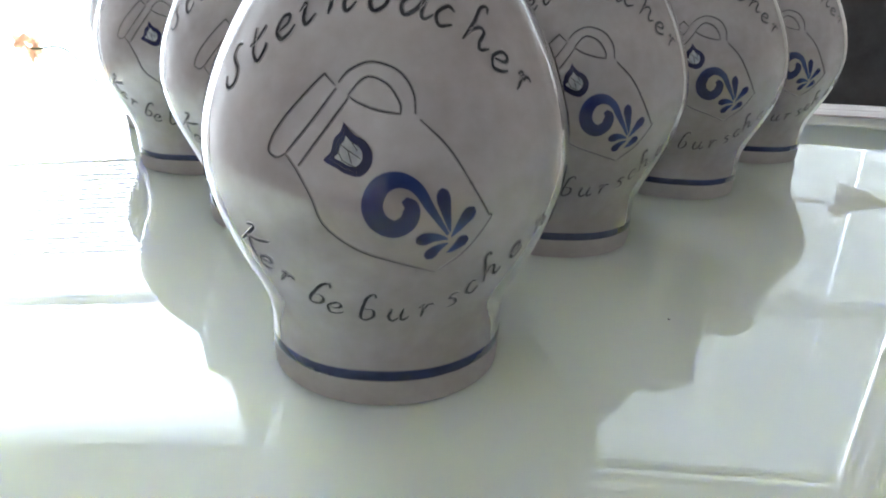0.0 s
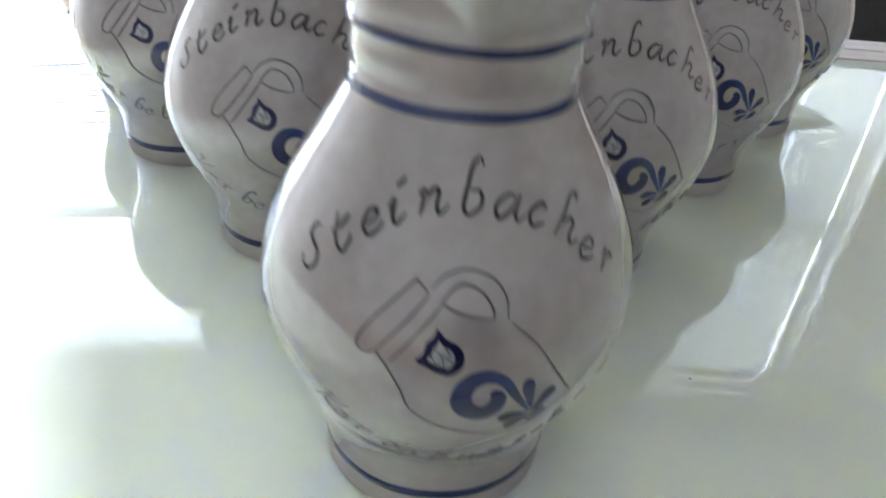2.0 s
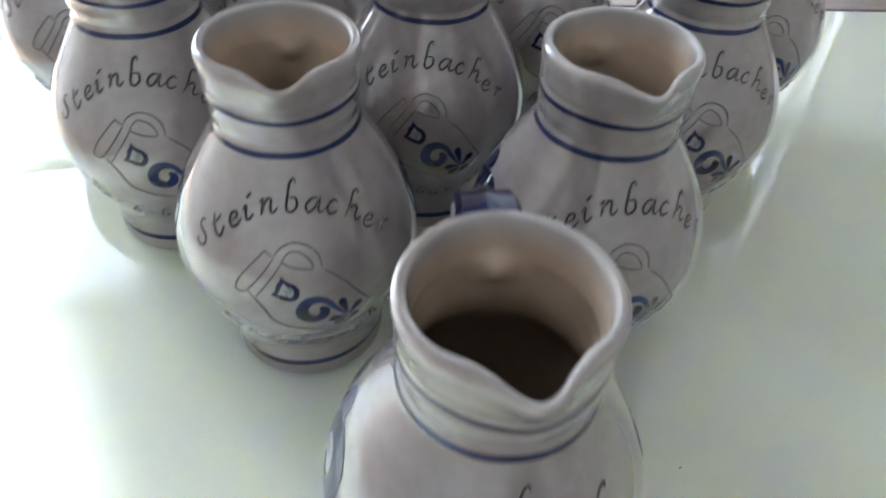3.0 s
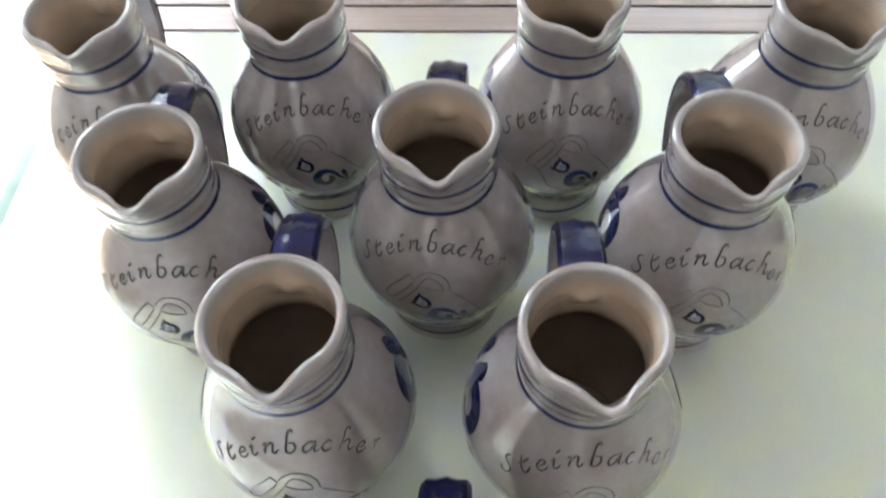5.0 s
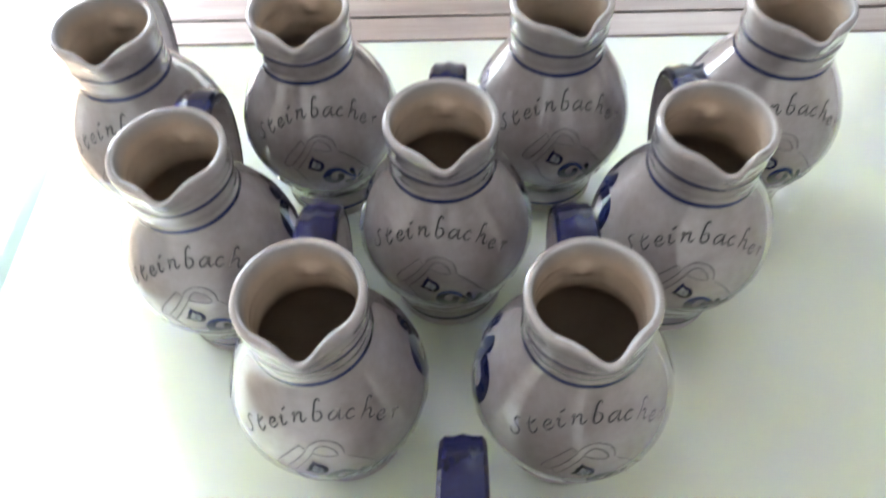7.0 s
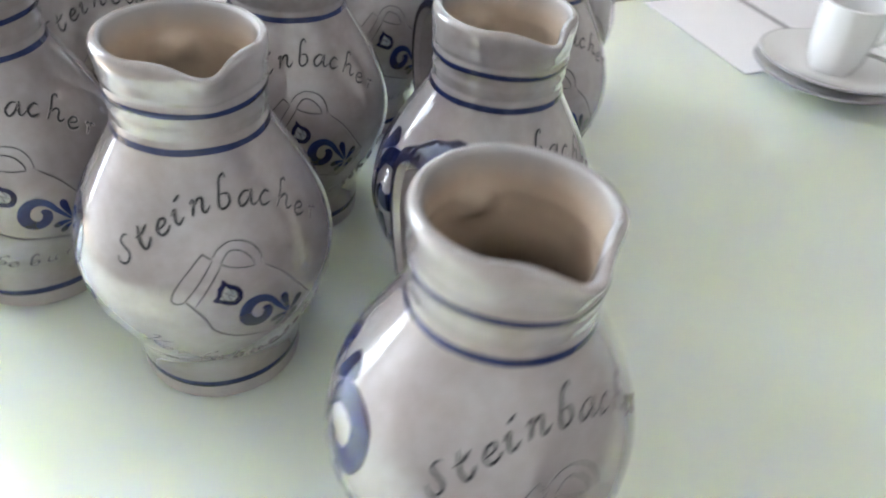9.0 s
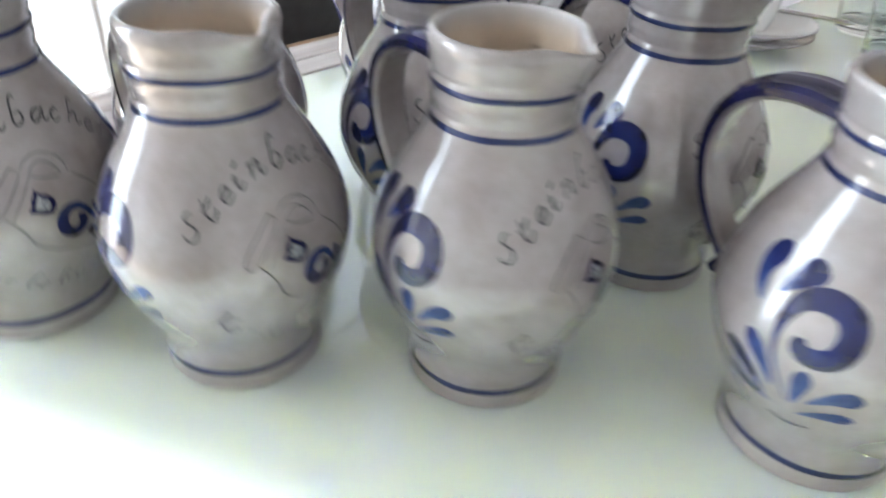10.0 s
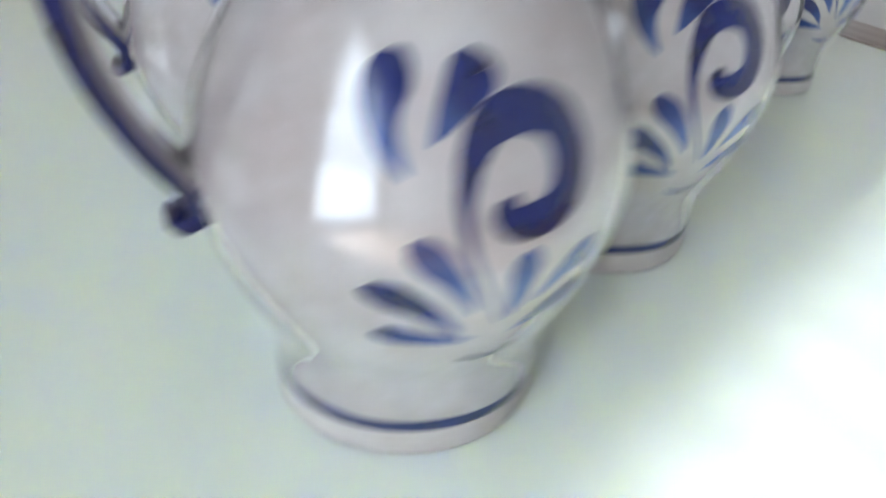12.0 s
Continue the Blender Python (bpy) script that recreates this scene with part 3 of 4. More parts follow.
def jug_body():
    """Outside and inside in one turned wall with a rounded rim."""
    bm = bmesh.new()
    zs = [0.0, 0.001, 0.0025, 0.004, 0.006, 0.0078, 0.010, 0.012, 0.014, 0.016, 0.018, 0.020, 0.022]
    zs += [Z_WAIST + (Z_MAX - Z_WAIST) * (k / 30) ** 1.25 for k in range(0, 31)]
    zs += [Z_MAX + (Z_NECK - Z_MAX) * k / 36 for k in range(1, 37)]
    zs += [Z_NECK + (JUG_H - 0.0022 - Z_NECK) * k / 42 for k in range(1, 43)]
    prof = [(0, 0.003), (R_FOOT - 0.006, 0.003), (R_FOOT - 0.004, 0.0)] + [(outer_radius(z), z) for z in zs]
    rim = outer_radius(JUG_H - 0.0022)
    prof += [(rim - 0.0021 + 0.0021 * math.cos(t), JUG_H - 0.0022 + 0.0022 * math.sin(t)) for t in (0.4, 0.9, 1.4, 1.9, 2.4, 2.9)]
    first_inner = len(prof) - 2
    for z in [0.150, 0.148, 0.146, 0.1445, 0.143, 0.1415, 0.140, 0.1385, 0.137, 0.1355, 0.134, 0.1325, 0.131, 0.129, 0.126, 0.123, 0.118, 0.112, 0.104, 0.094, 0.082, 0.070, 0.058, 0.046, 0.037, 0.030, 0.022]:
        prof.append((max(0.022, outer_radius(max(z, 0.03)) - (0.0042 if z > 0.12 else 0.0052)), z))
    prof += [(0.026, 0.014), (0.020, 0.010), (0, 0.009)]

    def bend(p, a):
        inside = math.hypot(p.x, p.y) < outer_radius(p.z) - 0.003 if p.z > 0.02 else False
        q = pulled(p, a)
        if inside and p.z > 0.12:
            d = math.atan2(math.sin(a - math.pi), math.cos(a - math.pi))
            k = 0.0040 * math.exp(-(d / 0.26) ** 2 - ((p.z - 0.1375) / 0.0050) ** 2)
            r = math.hypot(q.x, q.y)
            q = Vector((q.x * (r - k) / r, q.y * (r - k) / r, q.z))
        return q
    lathe(bm, prof, 128, bend)
    bm.faces.ensure_lookup_table()
    for f in bm.faces:
        c = f.calc_center_median()
        r = math.hypot(c.x, c.y)
        if c.z < 0.0078 and r > 0.02:
            f.material_index = 2
        elif c.z > 0.0085 and (r < outer_radius(c.z) - 0.0028 or (c.z < 0.03 and r < 0.03)):
            f.material_index = 1
    return bm


def band(z0, z1, off=0.00018):
    bm = bmesh.new()
    prof = [(outer_radius(z0 + (z1 - z0) * k / 4) + off * (1 if 0 < k < 4 else 0.2), z0 + (z1 - z0) * k / 4) for k in range(5)]

    def wavy(p, a):
        q = pulled(p, a)
        q.z += 0.00022 * math.sin(3 * a + z0 * 900) + 0.00012 * math.sin(7 * a + 1)
        return q
    lathe(bm, prof, 112, wavy)
    return bm


def jug_handle():
    """A flat pulled strap from the neck to the belly with a curled tail; painted dark blue outside."""
    bm = bmesh.new()
    mid = [(0.0265, 0.1372), (0.040, 0.1388), (0.0548, 0.1358), (0.0660, 0.1256), (0.0698, 0.109), (0.0668, 0.0910), (0.0590, 0.0748), (0.0515, 0.0640), (0.0508, 0.0585), (0.0540, 0.0560), (0.0568, 0.0575)]
    line = smooth_line(mid, 6)
    m = len(line) - 1
    section = [(-0.50, -0.25), (-0.50, 0.15), (-0.41, 0.40), (-0.20, 0.40), (0.0, 0.56), (0.20, 0.40), (0.41, 0.40), (0.50, 0.15), (0.50, -0.25), (0.38, -0.50), (0.0, -0.46), (-0.38, -0.50)]
    rings = []
    for i, c in enumerate(line):
        d = line[min(i + 1, m)] - line[max(i - 1, 0)]
        d = d / np.hypot(*d)
        nrm = np.array((-d[1], d[0])) * 1.0
        u = i / m
        wide = 0.0214 - 0.0067 * u - (0.003 * max(0, (u - 0.75) / 0.25))
        thick = 0.0078 - 0.0022 * u if u < 0.74 else 0.0062 - 0.0030 * (u - 0.74) / 0.26
        rings.append([bm.verts.new((s * wide, c[0] + nrm[0] * h * thick, c[1] + nrm[1] * h * thick)) for s, h in section])
    n = len(section)
    for a, b in zip(rings, rings[1:]):
        for k in range(n):
            f = bm.faces.new((a[k], a[(k + 1) % n], b[(k + 1) % n], b[k]))
            f.material_index = 1 if k <= 7 else 0
    bm.faces.new(rings[0][::-1])
    bm.faces.new(rings[-1]).material_index = 1
    return bm


def build_jug():
    jug = thing("stoneware_jug", "grey salt-glazed stoneware jug with cobalt blue scroll flowers and incised writing", "jug", "jugs on the glass table")
    part("body", jug_body(), [GLAZE, INNER, CLAY], jug)
    part("handle", jug_handle(), [GLAZE, DARK_BLUE], jug, "strap handle glazed dark blue outside")
    part("neck_band", band(0.1218, 0.1243), BAND, jug, "painted blue line")
    part("neck_band", band(0.1362, 0.1385), BAND, jug, "painted blue line")
    part("foot_band", band(0.0078, 0.0110), BAND, jug, "painted blue line")
    lettering(jug, "Steinbacher", (-40.5, -32.2, -23.7, -16.8, -7.7, 5.2, 16.6, 27.3, 36, 43.6, 51.5), (86.8, 92.8, 98.4, 101.5, 104.2, 105, 104, 101.9, 98.4, 92.6, 87.2), 4.9, 1.3, 0.85)
    lettering(jug, "Kerbeburschen", (-39.5, -33.5, -26.6, -17.4, -10, 1.5, 12.8, 24.5, 34.5, 41, 46, 55, 64), (46.5, 41.5, 37.5, 33.0, 30.2, 28.9, 28.8, 30.0, 32.6, 36.1, 39.7, 45.0, 50.5), 4.5, 1.15, 0.75)
    b = bmesh.new()
    for pts in ([(-16.9, 74.2), (-19.7, 73.0), (-22.3, 74.2), (-21.5, 77.5), (-18.3, 82), (-13, 87.5), (-8.6, 91.4), (-7.4, 91.2), (-4.7, 89.5)],
                [(-16.9, 74.4), (-11, 81), (-4.4, 89)], [(-13.2, 71.8), (-7, 79.5), (-0.6, 87.4)],
                [(-16.8, 73.8), (-13.5, 70.4), (-9.7, 64.7), (-6.8, 58.1), (1.6, 52.3), (13.4, 48.6), (24.2, 45.5)],
                [(25.2, 46), (32.3, 51), (38.4, 59), (38.2, 60.5)], [(38.0, 60), (32.8, 67), (25.6, 76.8), (18.2, 83.1)],
                [(-3.9, 90.2), (-0.8, 93), (5.2, 94.7), (12.6, 93), (16.5, 88.9), (17.0, 84.2)],
                [(-1.0, 87.6), (2.1, 90.7), (5.3, 91.6), (9.9, 90), (12.9, 86.5), (13.1, 84.2)], [(13.0, 84.2), (7.4, 84.8), (2.3, 86.1), (-0.6, 87.4)]):
        stroke(b, pts, 0.36, n=6, burr=0.22)
    part("jug_drawing", b, [INCISED, GLAZE], jug, "fine incised drawing of a jug")
    b = bmesh.new()
    shield = [(-1.6, 82.4), (1.2, 79.9), (4.2, 78.6), (6.2, 76.0), (5.9, 72.8), (3.2, 70.4), (-0.6, 70.9), (-3.4, 72.2), (-6.6, 73.6), (-4.7, 75.6), (-4.0, 78.6), (-2.4, 80.2)]
    centre = (0.4, 75.6)
    for k in (0.96, 0.74, 0.54):
        ring = smooth_line([((x - centre[0]) * k + centre[0], (z - centre[1]) * k + centre[1]) for x, z in shield + shield[:1]], 3)
        if k == 0.96:
            outer = ring
        elif k == 0.74:
            mid = ring
        else:
            inner = ring
    for a, c in ((outer, mid), (mid, inner)):
        va = [b.verts.new(on_jug(x, z / 1000, 0.0003)) for x, z in a]
        vc = [b.verts.new(on_jug(x, z / 1000, 0.0004)) for x, z in c]
        for i in range(len(va) - 1):
            b.faces.new((va[i], va[i + 1], vc[i + 1], vc[i]))
    arms = part("heraldic_shield", b, DARK_BLUE, jug, "small blue shield stamped in relief")
    b = bmesh.new()
    va = [b.verts.new(on_jug(x, z / 1000, 0.0006)) for x, z in inner]
    vm = b.verts.new(on_jug(*(centre[0], centre[1] / 1000), 0.0008))
    for i in range(len(va) - 1):
        b.faces.new((va[i], va[i + 1], vm))
    part("shield_relief", b, ARMS, arms, "pale relief with dark lines")
    b = bmesh.new()
    for pts in ([(-2.2, 77.5), (3.2, 74.6)], [(-1.2, 74.0), (2.2, 72.6)], [(-2.6, 76.0), (-1.2, 74.0)], [(0.8, 78.2), (2.4, 76.2)], [(0.0, 76.4), (1.0, 73.6)]):
        line = smooth_line(pts, 3)
        ribbon(b, [(p[0], p[1], 0.22) for p in line], 2, 0.00095)
    part("relief_lines", b, INCISED, arms)
    b = bmesh.new()
    scroll = [(14.0, 65.6, 1.6), (15.9, 63.6, 3.7), (15.2, 60.1, 4.4), (11.6, 58.2, 4.7), (7.5, 60.1, 4.9), (6.0, 64.2, 4.9), (8.0, 68.5, 4.6), (12.4, 70.1, 3.7), (17.2, 68.2, 2.8), (21.0, 63.0, 2.1), (26.2, 56.2, 0.8)]
    ribbon(b, smooth_line(scroll, 6), 4, dye=lambda a, c: 0.12 + 0.45 * a ** 3 + 0.08 * c)
    part("small_scroll", b, COBALT, jug, "small cobalt blue scroll")
    for head, mid, tail, width in (((23.6, 68.0), (24.8, 63), (26.8, 56.8), 3.4), ((32.8, 62.8), (30.2, 59.4), (27.2, 55.4), 3.6), ((31.8, 55.4), (29.6, 53.0), (26.6, 51.0), 3.2),
                                   ((17.6, 54.4), (21.8, 55.6), (26.4, 54.9), 3.4), ((21.0, 49.6), (23.2, 52.2), (26.6, 53.8), 3.2)):
        part("small_leaf", petal(head, mid, tail, width, 0.16, 0.62), COBALT, jug, "small blue brush leaf")
    for centre, hand in ((-86, 1), (100, -1)):
        side_ornament(jug, centre, hand)
    return jug


# x, y, turn in degrees; by how many degrees the writing and the handle sit off the middle
JUGS = [(0.0, 0.0, 0.0, 0, 0), (-0.0705, 0.1215, 0.0, 0, 0), (0.0554, 0.1209, 1.7, -1, 0), (-0.1471, 0.2045, 0.6, 0, 0), (-0.0111, 0.2229, -3.0, -6, 0),
        (0.1258, 0.2184, -5.5, -3, 8), (-0.2059, 0.2989, 2.5, -2, 0), (-0.0950, 0.3110, -2.4, 5, 0), (0.0564, 0.3144, 10.0, -11, 0), (0.1896, 0.3090, -2.6, -3, -8)]
FRONT = ("letter", "jug_drawing", "heraldic_shield", "small_scroll", "small_leaf")
first = build_jug()
for x, y, turn, front, grip in JUGS[1:]:
    jug = copy_thing(first, pose(x, y, 0.0003, 0, 0, turn))
    for o in jug.children:
        if o.name.split(".")[0] in FRONT:
            o.matrix_basis = pose(0, 0, 0, 0, 0, front)
        elif o.name.startswith("handle"):
            o.matrix_basis = pose(0, 0, 0, 0, 0, grip)
first.matrix_basis = pose(*JUGS[0][:2], 0.0003)

# ---------------------------------------------------------------- crockery and paper at the table's far end
def saucer(at):
    s = thing("saucer", "white china saucer stacked under a cup", "saucer", "stacked saucers", at=at)
    b = bmesh.new()
    lathe(b, [(0, 0.004), (0.022, 0.004), (0.024, 0.0), (0.028, 0.0), (0.030, 0.0045), (0.046, 0.0085), (0.0600, 0.0135), (0.0615, 0.0145), (0.0600, 0.0155), (0.046, 0.0112), (0.030, 0.0072), (0.022, 0.0062), (0, 0.0062)], 64)
    part("dish", b, CHINA, s)
    b = bmesh.new()
    lathe(b, [(0.0604, 0.0157), (0.0616, 0.0151), (0.0617, 0.0142), (0.0608, 0.0134)], 64)
    part("rim_line", b, RIM_AND_SHADE, s, "thin dark rim line")


saucer(pose(0.455, 0.268, 0.0005))
saucer(pose(0.4565, 0.267, 0.0090))
cup = thing("coffee_cup", "white china cup standing on saucers", "cup", at=pose(0.457, 0.269, 0.0155, 0, 0, -20))
b = bmesh.new()
lathe(b, [(0, 0.003), (0.014, 0.003), (0.015, 0.0), (0.0175, 0.0), (0.0185, 0.003), (0.0225, 0.012), (0.0245, 0.030), (0.0262, 0.052), (0.0268, 0.056), (0.0258, 0.057), (0.0240, 0.052), (0.0222, 0.030), (0.0200, 0.014), (0.014, 0.007), (0, 0.006)], 56)
part("bowl", b, CHINA, cup)
b = bmesh.new()
tube(b, [(0.0235, 0, 0.046), (0.036, 0, 0.048), (0.042, 0, 0.037), (0.036, 0, 0.025), (0.0215, 0, 0.020)], 0.0026, 10, 8)
part("cup_handle", b, CHINA, cup)
spoon = thing("teaspoon", "small steel teaspoon lying on the saucer", "spoon", at=pose(0.500, 0.238, 0.0255, 0, 4, -62))
b = bmesh.new()
tube(b, [(-0.030, 0, 0.0), (0.0, 0, 0.001), (0.045, 0, 0.001)], 0.0016, 8, 8, 1.5)
part("spoon_handle", b, SPOON, spoon)
b = bmesh.new()
bmesh.ops.create_uvsphere(b, u_segments=20, v_segments=12, radius=1, matrix=Matrix.Translation((-0.043, 0, 0.0)) @ Matrix.Diagonal((0.016, 0.0095, 0.0028, 1)))
part("spoon_bowl", b, SPOON, spoon)


def tumbler(at):
    g = thing("drinking_glass", "clear drinking glass standing on the glass table", "glass", "drinking glasses", at=at)
    b = bmesh.new()
    lathe(b, [(0, 0.0), (0.026, 0.0), (0.028, 0.002), (0.0315, 0.055), (0.0335, 0.108), (0.033, 0.109), (0.0322, 0.108), (0.0300, 0.055), (0.0265, 0.012), (0, 0.010)], 48)
    part("bowl", b, CLEAR, g)


tumbler(pose(0.520, 0.150, 0.0004))
tumbler(pose(0.592, 0.205, 0.0004))

leaflet = thing("leaflet", "folded white paper leaflet lying on the glass", "leaflet", at=pose(0.396, 0.298, 0.0006, 0, 0, -1.5))
for x0, tilt in ((0.0, 0.0), (0.1215, 0.0)):
    b = bmesh.new()
    rows = []
    for i in range(9):
        u = i / 8
        lift = 0.0012 * math.sin(math.pi * u) + (0.004 * u * u if x0 else 0.0)
        rows.append([b.verts.new((x0 + 0.12 * u, 0.158 * v, lift + k * 0.0006)) for k in (0, 1) for v in (0, 1)])
    for r0, r1 in zip(rows, rows[1:]):
        b.faces.new((r0[0], r0[1], r1[1], r1[0]))
        b.faces.new((r0[2], r1[2], r1[3], r0[3]))
        b.faces.new((r0[0], r1[0], r1[2], r0[2]))
        b.faces.new((r0[1], r0[3], r1[3], r1[1]))
    b.faces.new((rows[0][0], rows[0][2], rows[0][3], rows[0][1]))
    b.faces.new((rows[-1][0], rows[-1][1], rows[-1][3], rows[-1][2]))
    page = part("page", b, PAPER, leaflet, smooth=False)
# the shade between the two pages, laid on as a thin grey bar
b = bmesh.new()
box(b, 0.108, 0.116, 0.004, 0.154, 0.0012, 0.0015)
part("fold_shade", b, RIM_AND_SHADE, leaflet, "grey bar standing in for the shade at the fold")


# ---------------------------------------------------------------- chairs
def cantilever_chair(at):
    c = thing("cantilever_chair", "black upholstered chair with a chrome tube frame", "chair", "black chairs at the table", at=at)
    for s in (-1, 1):
        b = bmesh.new()
        tube(b, [(s * 0.245, 0.23, 0.42), (s * 0.245, -0.19, 0.445), (s * 0.245, -0.245, 0.40), (s * 0.245, -0.235, 0.06), (s * 0.245, -0.19, 0.0125), (s * 0.245, 0.24, 0.0125)], 0.0125, 12, 8)
        part("side_tube", b, CHROME, c, "chrome tube")
        b = bmesh.new()
        tube(b, [(s * 0.245, 0.20, 0.425), (s * 0.245, 0.245, 0.46), (s * 0.243, 0.275, 0.60), (s * 0.240, 0.30, 0.79)], 0.0125, 12, 8)
        part("back_tube", b, CHROME, c, "chrome tube")
        b = bmesh.new()
        bmesh.ops.create_cone(b, cap_ends=True, segments=12, radius1=0.011, radius2=0.009, depth=0.014, matrix=Matrix.Translation((s * 0.262, -0.17, 0.440)) @ Matrix.Rotation(s * math.pi / 2, 4, "Y"))
        part("bolt", b, BLACK, c)
    b = bmesh.new()
    tube(b, [(-0.245, 0.24, 0.0125), (0.0, 0.25, 0.0125), (0.245, 0.24, 0.0125)], 0.0125, 12, 8)
    part("foot_tube", b, CHROME, c, "chrome tube")
    b = bmesh.new()
    box(b, -0.228, 0.228, -0.235, 0.225, 0.438, 0.478, 0.014)
    part("seat", b, BLACK, c)
    b = bmesh.new()
    box(b, -0.226, 0.226, -0.020, 0.020, -0.16, 0.16, 0.014)
    bmesh.ops.transform(b, verts=b.verts, matrix=Matrix.Translation((0, 0.284, 0.645)) @ Matrix.Rotation(radians(-8), 4, "X"))
    part("backrest", b, BLACK, c)


cantilever_chair(pose(0.62, 0.86, FLOOR))
cantilever_chair(pose(0.36, -0.62, FLOOR, 0, 0, 180))

wooden = thing("wooden_chair", "pale beech chair with splayed legs by the window", "chair", at=pose(0.50, 1.36, FLOOR, 0, 0, 0))
for x, y, tx, ty in ((-0.14, 0.07, -0.13, 0.10), (-0.18, -0.20, -0.05, -0.06), (0.26, -0.18, 0.20, -0.10), (0.24, 0.26, 0.20, 0.20)):
    b = bmesh.new()
    tube(b, [(x, y, 0.0), ((x + tx) / 2, (y + ty) / 2, 0.21), (tx, ty, 0.43)], 0.0155, 12, 4, 1.25)
    part("leg", b, BEECH, wooden)
b = bmesh.new()
box(b, -0.15, 0.24, -0.15, 0.24, 0.425, 0.450, 0.008)
part("seat", b, BEECH, wooden)
b = bmesh.new()
box(b, -0.14, 0.23, 0.21, 0.232, 0.60, 0.76, 0.008)
part("backrest", b, BEECH, wooden)
for x in (-0.12, 0.21):
    b = bmesh.new()
    tube(b, [(x, 0.222, 0.44), (x, 0.222, 0.62)], 0.011, 10, 4)
    part("back_post", b, BEECH, wooden)

# ---------------------------------------------------------------- things on the floor by the window
pot = thing("flower_pot", "cream ceramic pot wound with wire, on the wooden floor", "flower pot", at=pose(-0.865, 1.465, FLOOR))
b = bmesh.new()
lathe(b, [(0, 0.0), (0.058, 0.0), (0.062, 0.004), (0.078, 0.10), (0.086, 0.17), (0.090, 0.176), (0.086, 0.180), (0.080, 0.172), (0.070, 0.10), (0.054, 0.012), (0, 0.010)], 56)
part("pot_wall", b, POT, pot)
b = bmesh.new()
pts = [(0.072 * math.cos(a) + 0.012 * (1 + math.cos(a)), 0.074 * math.sin(a), 0.045 + 0.030 * math.sin(a * 0.5 + 0.4)) for a in [2 * math.pi * k / 20 for k in range(41)]]
tube(b, pts, 0.0022, 6, 3)
part("wire", b, WIRE, pot, "thin rusty wire loop")
b = bmesh.new()
tube(b, [(0.085, -0.02, 0.165), (0.115, -0.05, 0.11), (0.10, -0.06, 0.05), (0.082, -0.03, 0.02)], 0.0020, 6, 6)
part("wire", b, WIRE, pot, "thin rusty wire loop")

plant = thing("dried_flower", "thin stems with pale orange blossoms in the pot", "flower", at=pose(-0.865, 1.465, FLOOR + 0.012))
rnd = random.Random(5)
for tip, bend in ((Vector((-0.235, -0.02, 0.595)), (-0.13, -0.01, 0.575)), (Vector((-0.02, 0.02, 0.40)), (0.01, 0.01, 0.35))):
    b = bmesh.new()
    tube(b, [(0.0, 0, 0), (0.02, 0.01, 0.30), bend, tuple(tip)], 0.0025, 6, 8)
    part("stem", b, LEAF, plant)
    for j in range(3 if tip.z > 0.5 else 1):
        b = bmesh.new()
        c = tip + Vector((rnd.uniform(-0.03, 0.03), rnd.uniform(-0.02, 0.02), rnd.uniform(-0.02, 0.02)))
        for i in range(7):
            a = 2 * math.pi * i / 7 + rnd.random()
            q = bmesh.new()
            bmesh.ops.create_uvsphere(q, u_segments=8, v_segments=6, radius=1, matrix=Matrix.Translation(c) @ Matrix.Rotation(a, 4, "Y") @ Matrix.Rotation(rnd.uniform(0.2, 0.7), 4, "X") @ Matrix.Translation((0.012, 0, 0)) @ Matrix.Diagonal((0.013, 0.0025, 0.008, 1)))
            merge(b, q)
        part("blossom", b, BLOSSOM, plant)

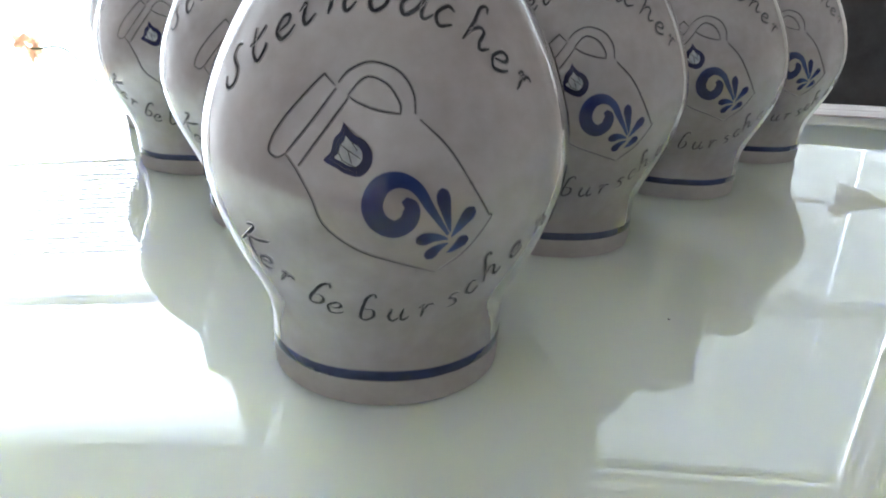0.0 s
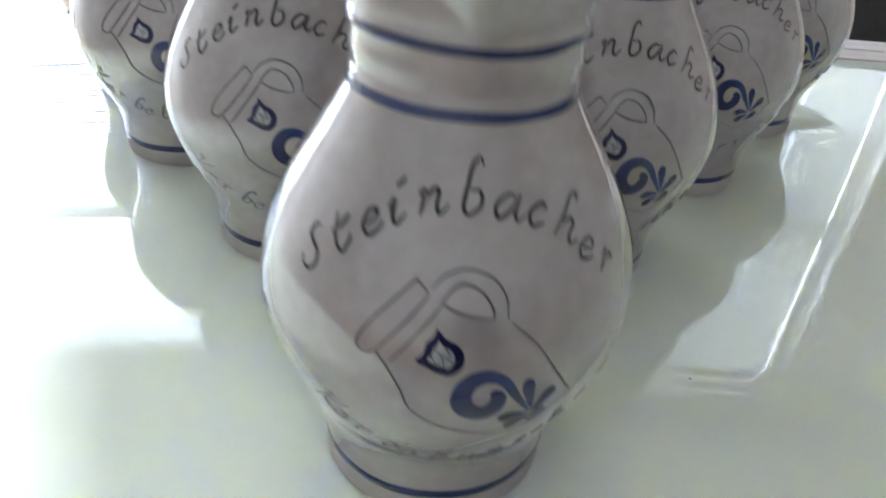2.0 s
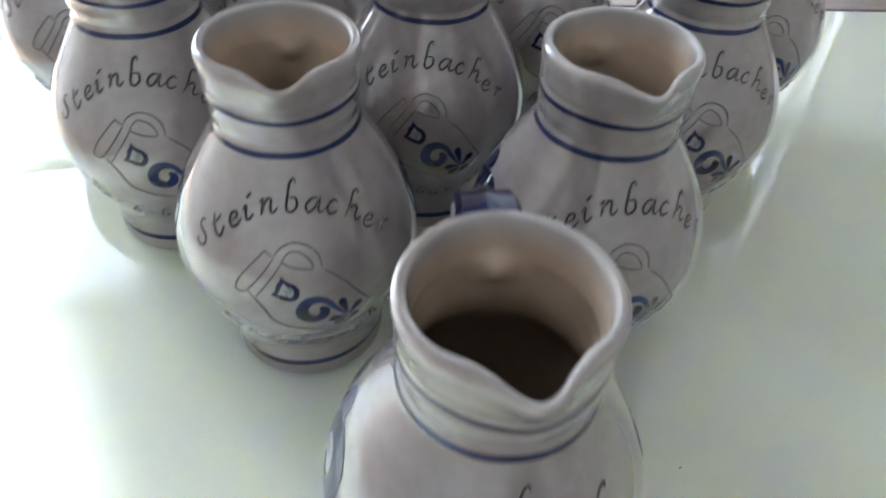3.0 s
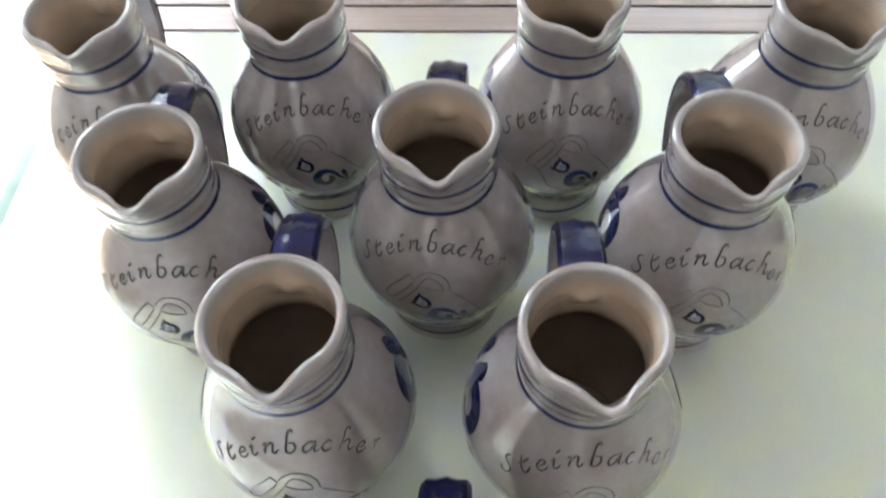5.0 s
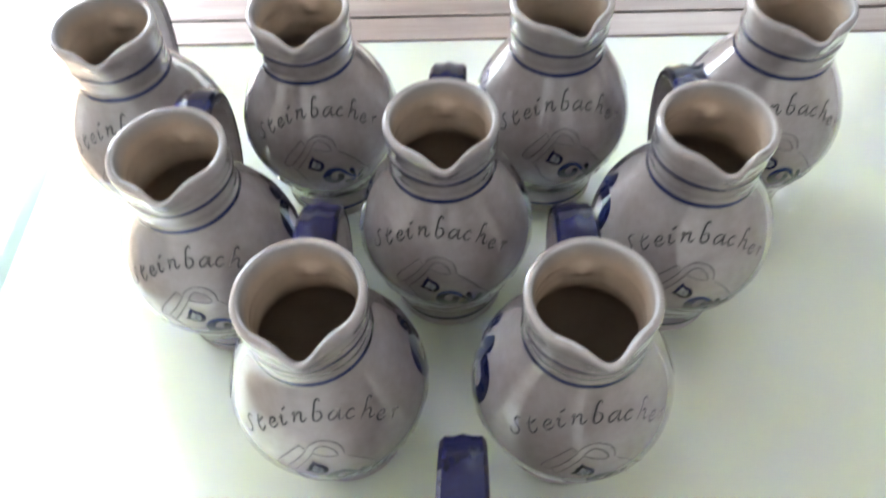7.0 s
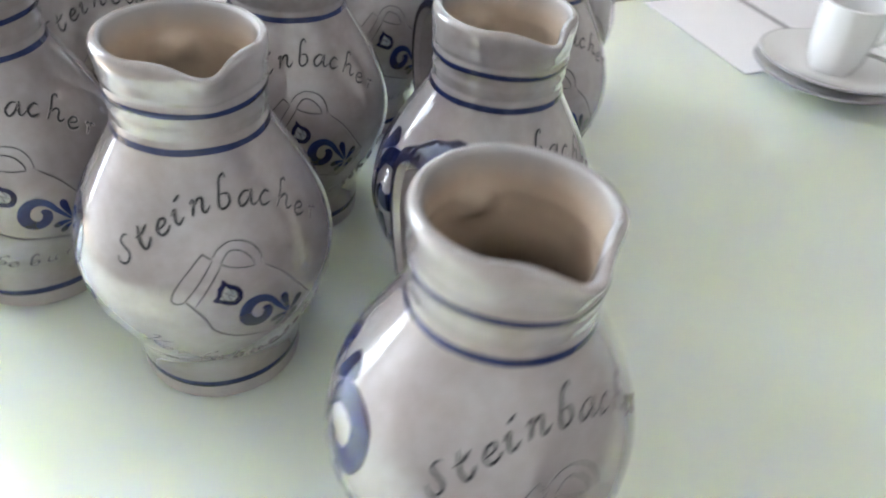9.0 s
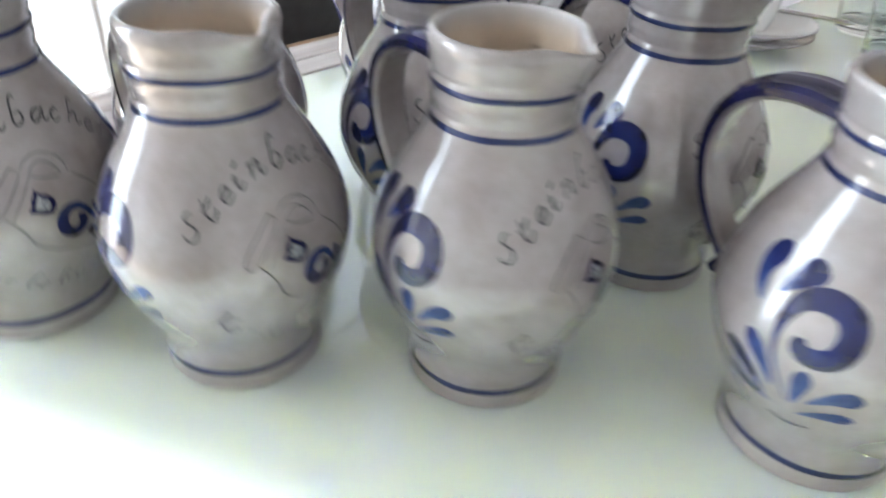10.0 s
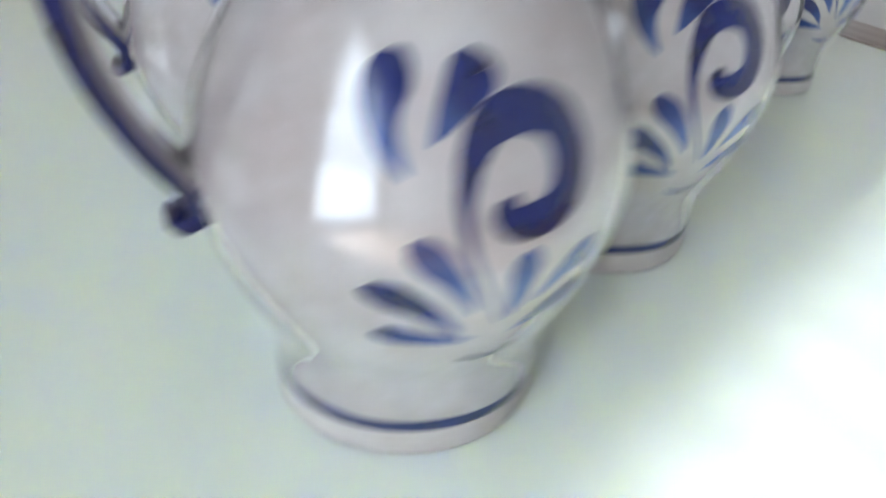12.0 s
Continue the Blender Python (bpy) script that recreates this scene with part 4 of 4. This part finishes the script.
tray = thing("wooden_tray", "red-brown wooden tray with metal fittings on the floor", "tray", at=pose(-0.555, 1.615, FLOOR, 0, 0, 4))
b = bmesh.new()
box(b, -0.19, 0.19, -0.12, 0.12, 0.0005, 0.012, 0.002)
part("tray_base", b, RED_WOOD, tray)
for x0, x1, y0, y1 in ((-0.20, 0.20, -0.135, -0.12), (-0.20, 0.20, 0.12, 0.135), (-0.20, -0.19, -0.12, 0.12), (0.19, 0.20, -0.12, 0.12)):
    b = bmesh.new()
    box(b, x0, x1, y0, y1, 0.0, 0.032, 0.003)
    part("tray_side", b, RED_WOOD, tray)
b = bmesh.new()
box(b, -0.18, -0.13, -0.11, -0.04, 0.0125, 0.026, 0.003)
box(b, -0.11, 0.17, -0.11, -0.02, 0.0125, 0.022, 0.003)
part("metal_inlay", b, STEEL, tray, "grey metal fittings")

# ---------------------------------------------------------------- standing lamp before the blind
lamp = thing("floor_lamp", "grey standing lamp with a conical shade before the blind", "floor lamp", at=pose(0.36, 1.80, FLOOR))
b = bmesh.new()
lathe(b, [(0, 0), (0.13, 0), (0.132, 0.006), (0.125, 0.014), (0.02, 0.022), (0, 0.022)], 40)
part("base_plate", b, LAMP_GREY, lamp)
b = bmesh.new()
tube(b, [(0, 0, 0.02), (0, 0, 0.6), (0, 0, 1.16)], 0.010, 12, 6)
part("pole", b, LAMP_GREY, lamp)
b = bmesh.new()
tube(b, [(0, 0, 1.15), (0.25, 0, 1.16), (0.50, 0, 1.155)], 0.008, 10, 6)
part("arm", b, LAMP_GREY, lamp)
b = bmesh.new()
lathe(b, [(0.018, 0.06), (0.026, 0.055), (0.030, 0.01), (0.085, -0.075), (0.083, -0.076), (0.027, 0.006), (0.018, 0.05)], 40)
bmesh.ops.transform(b, verts=b.verts, matrix=Matrix.Translation((0.56, 0, 1.16)) @ Matrix.Rotation(radians(-35), 4, "Y"))
part("shade", b, LAMP_GREY, lamp, "conical grey shade")

# ---------------------------------------------------------------- crumbs on the glass
for x, y, size in ((0.0950, 0.0351, 0.0005), (0.2128, 0.4688, 0.0008)):
    crumb = thing("crumb", "tiny dark crumb lying on the glass table", "crumb", "crumbs on the table", at=pose(x, y, size * 0.4))
    b = bmesh.new()
    bmesh.ops.create_icosphere(b, subdivisions=1, radius=size, matrix=Matrix.Diagonal((1.2, 0.8, 0.5, 1)))
    part("grain", b, SEAM, crumb)
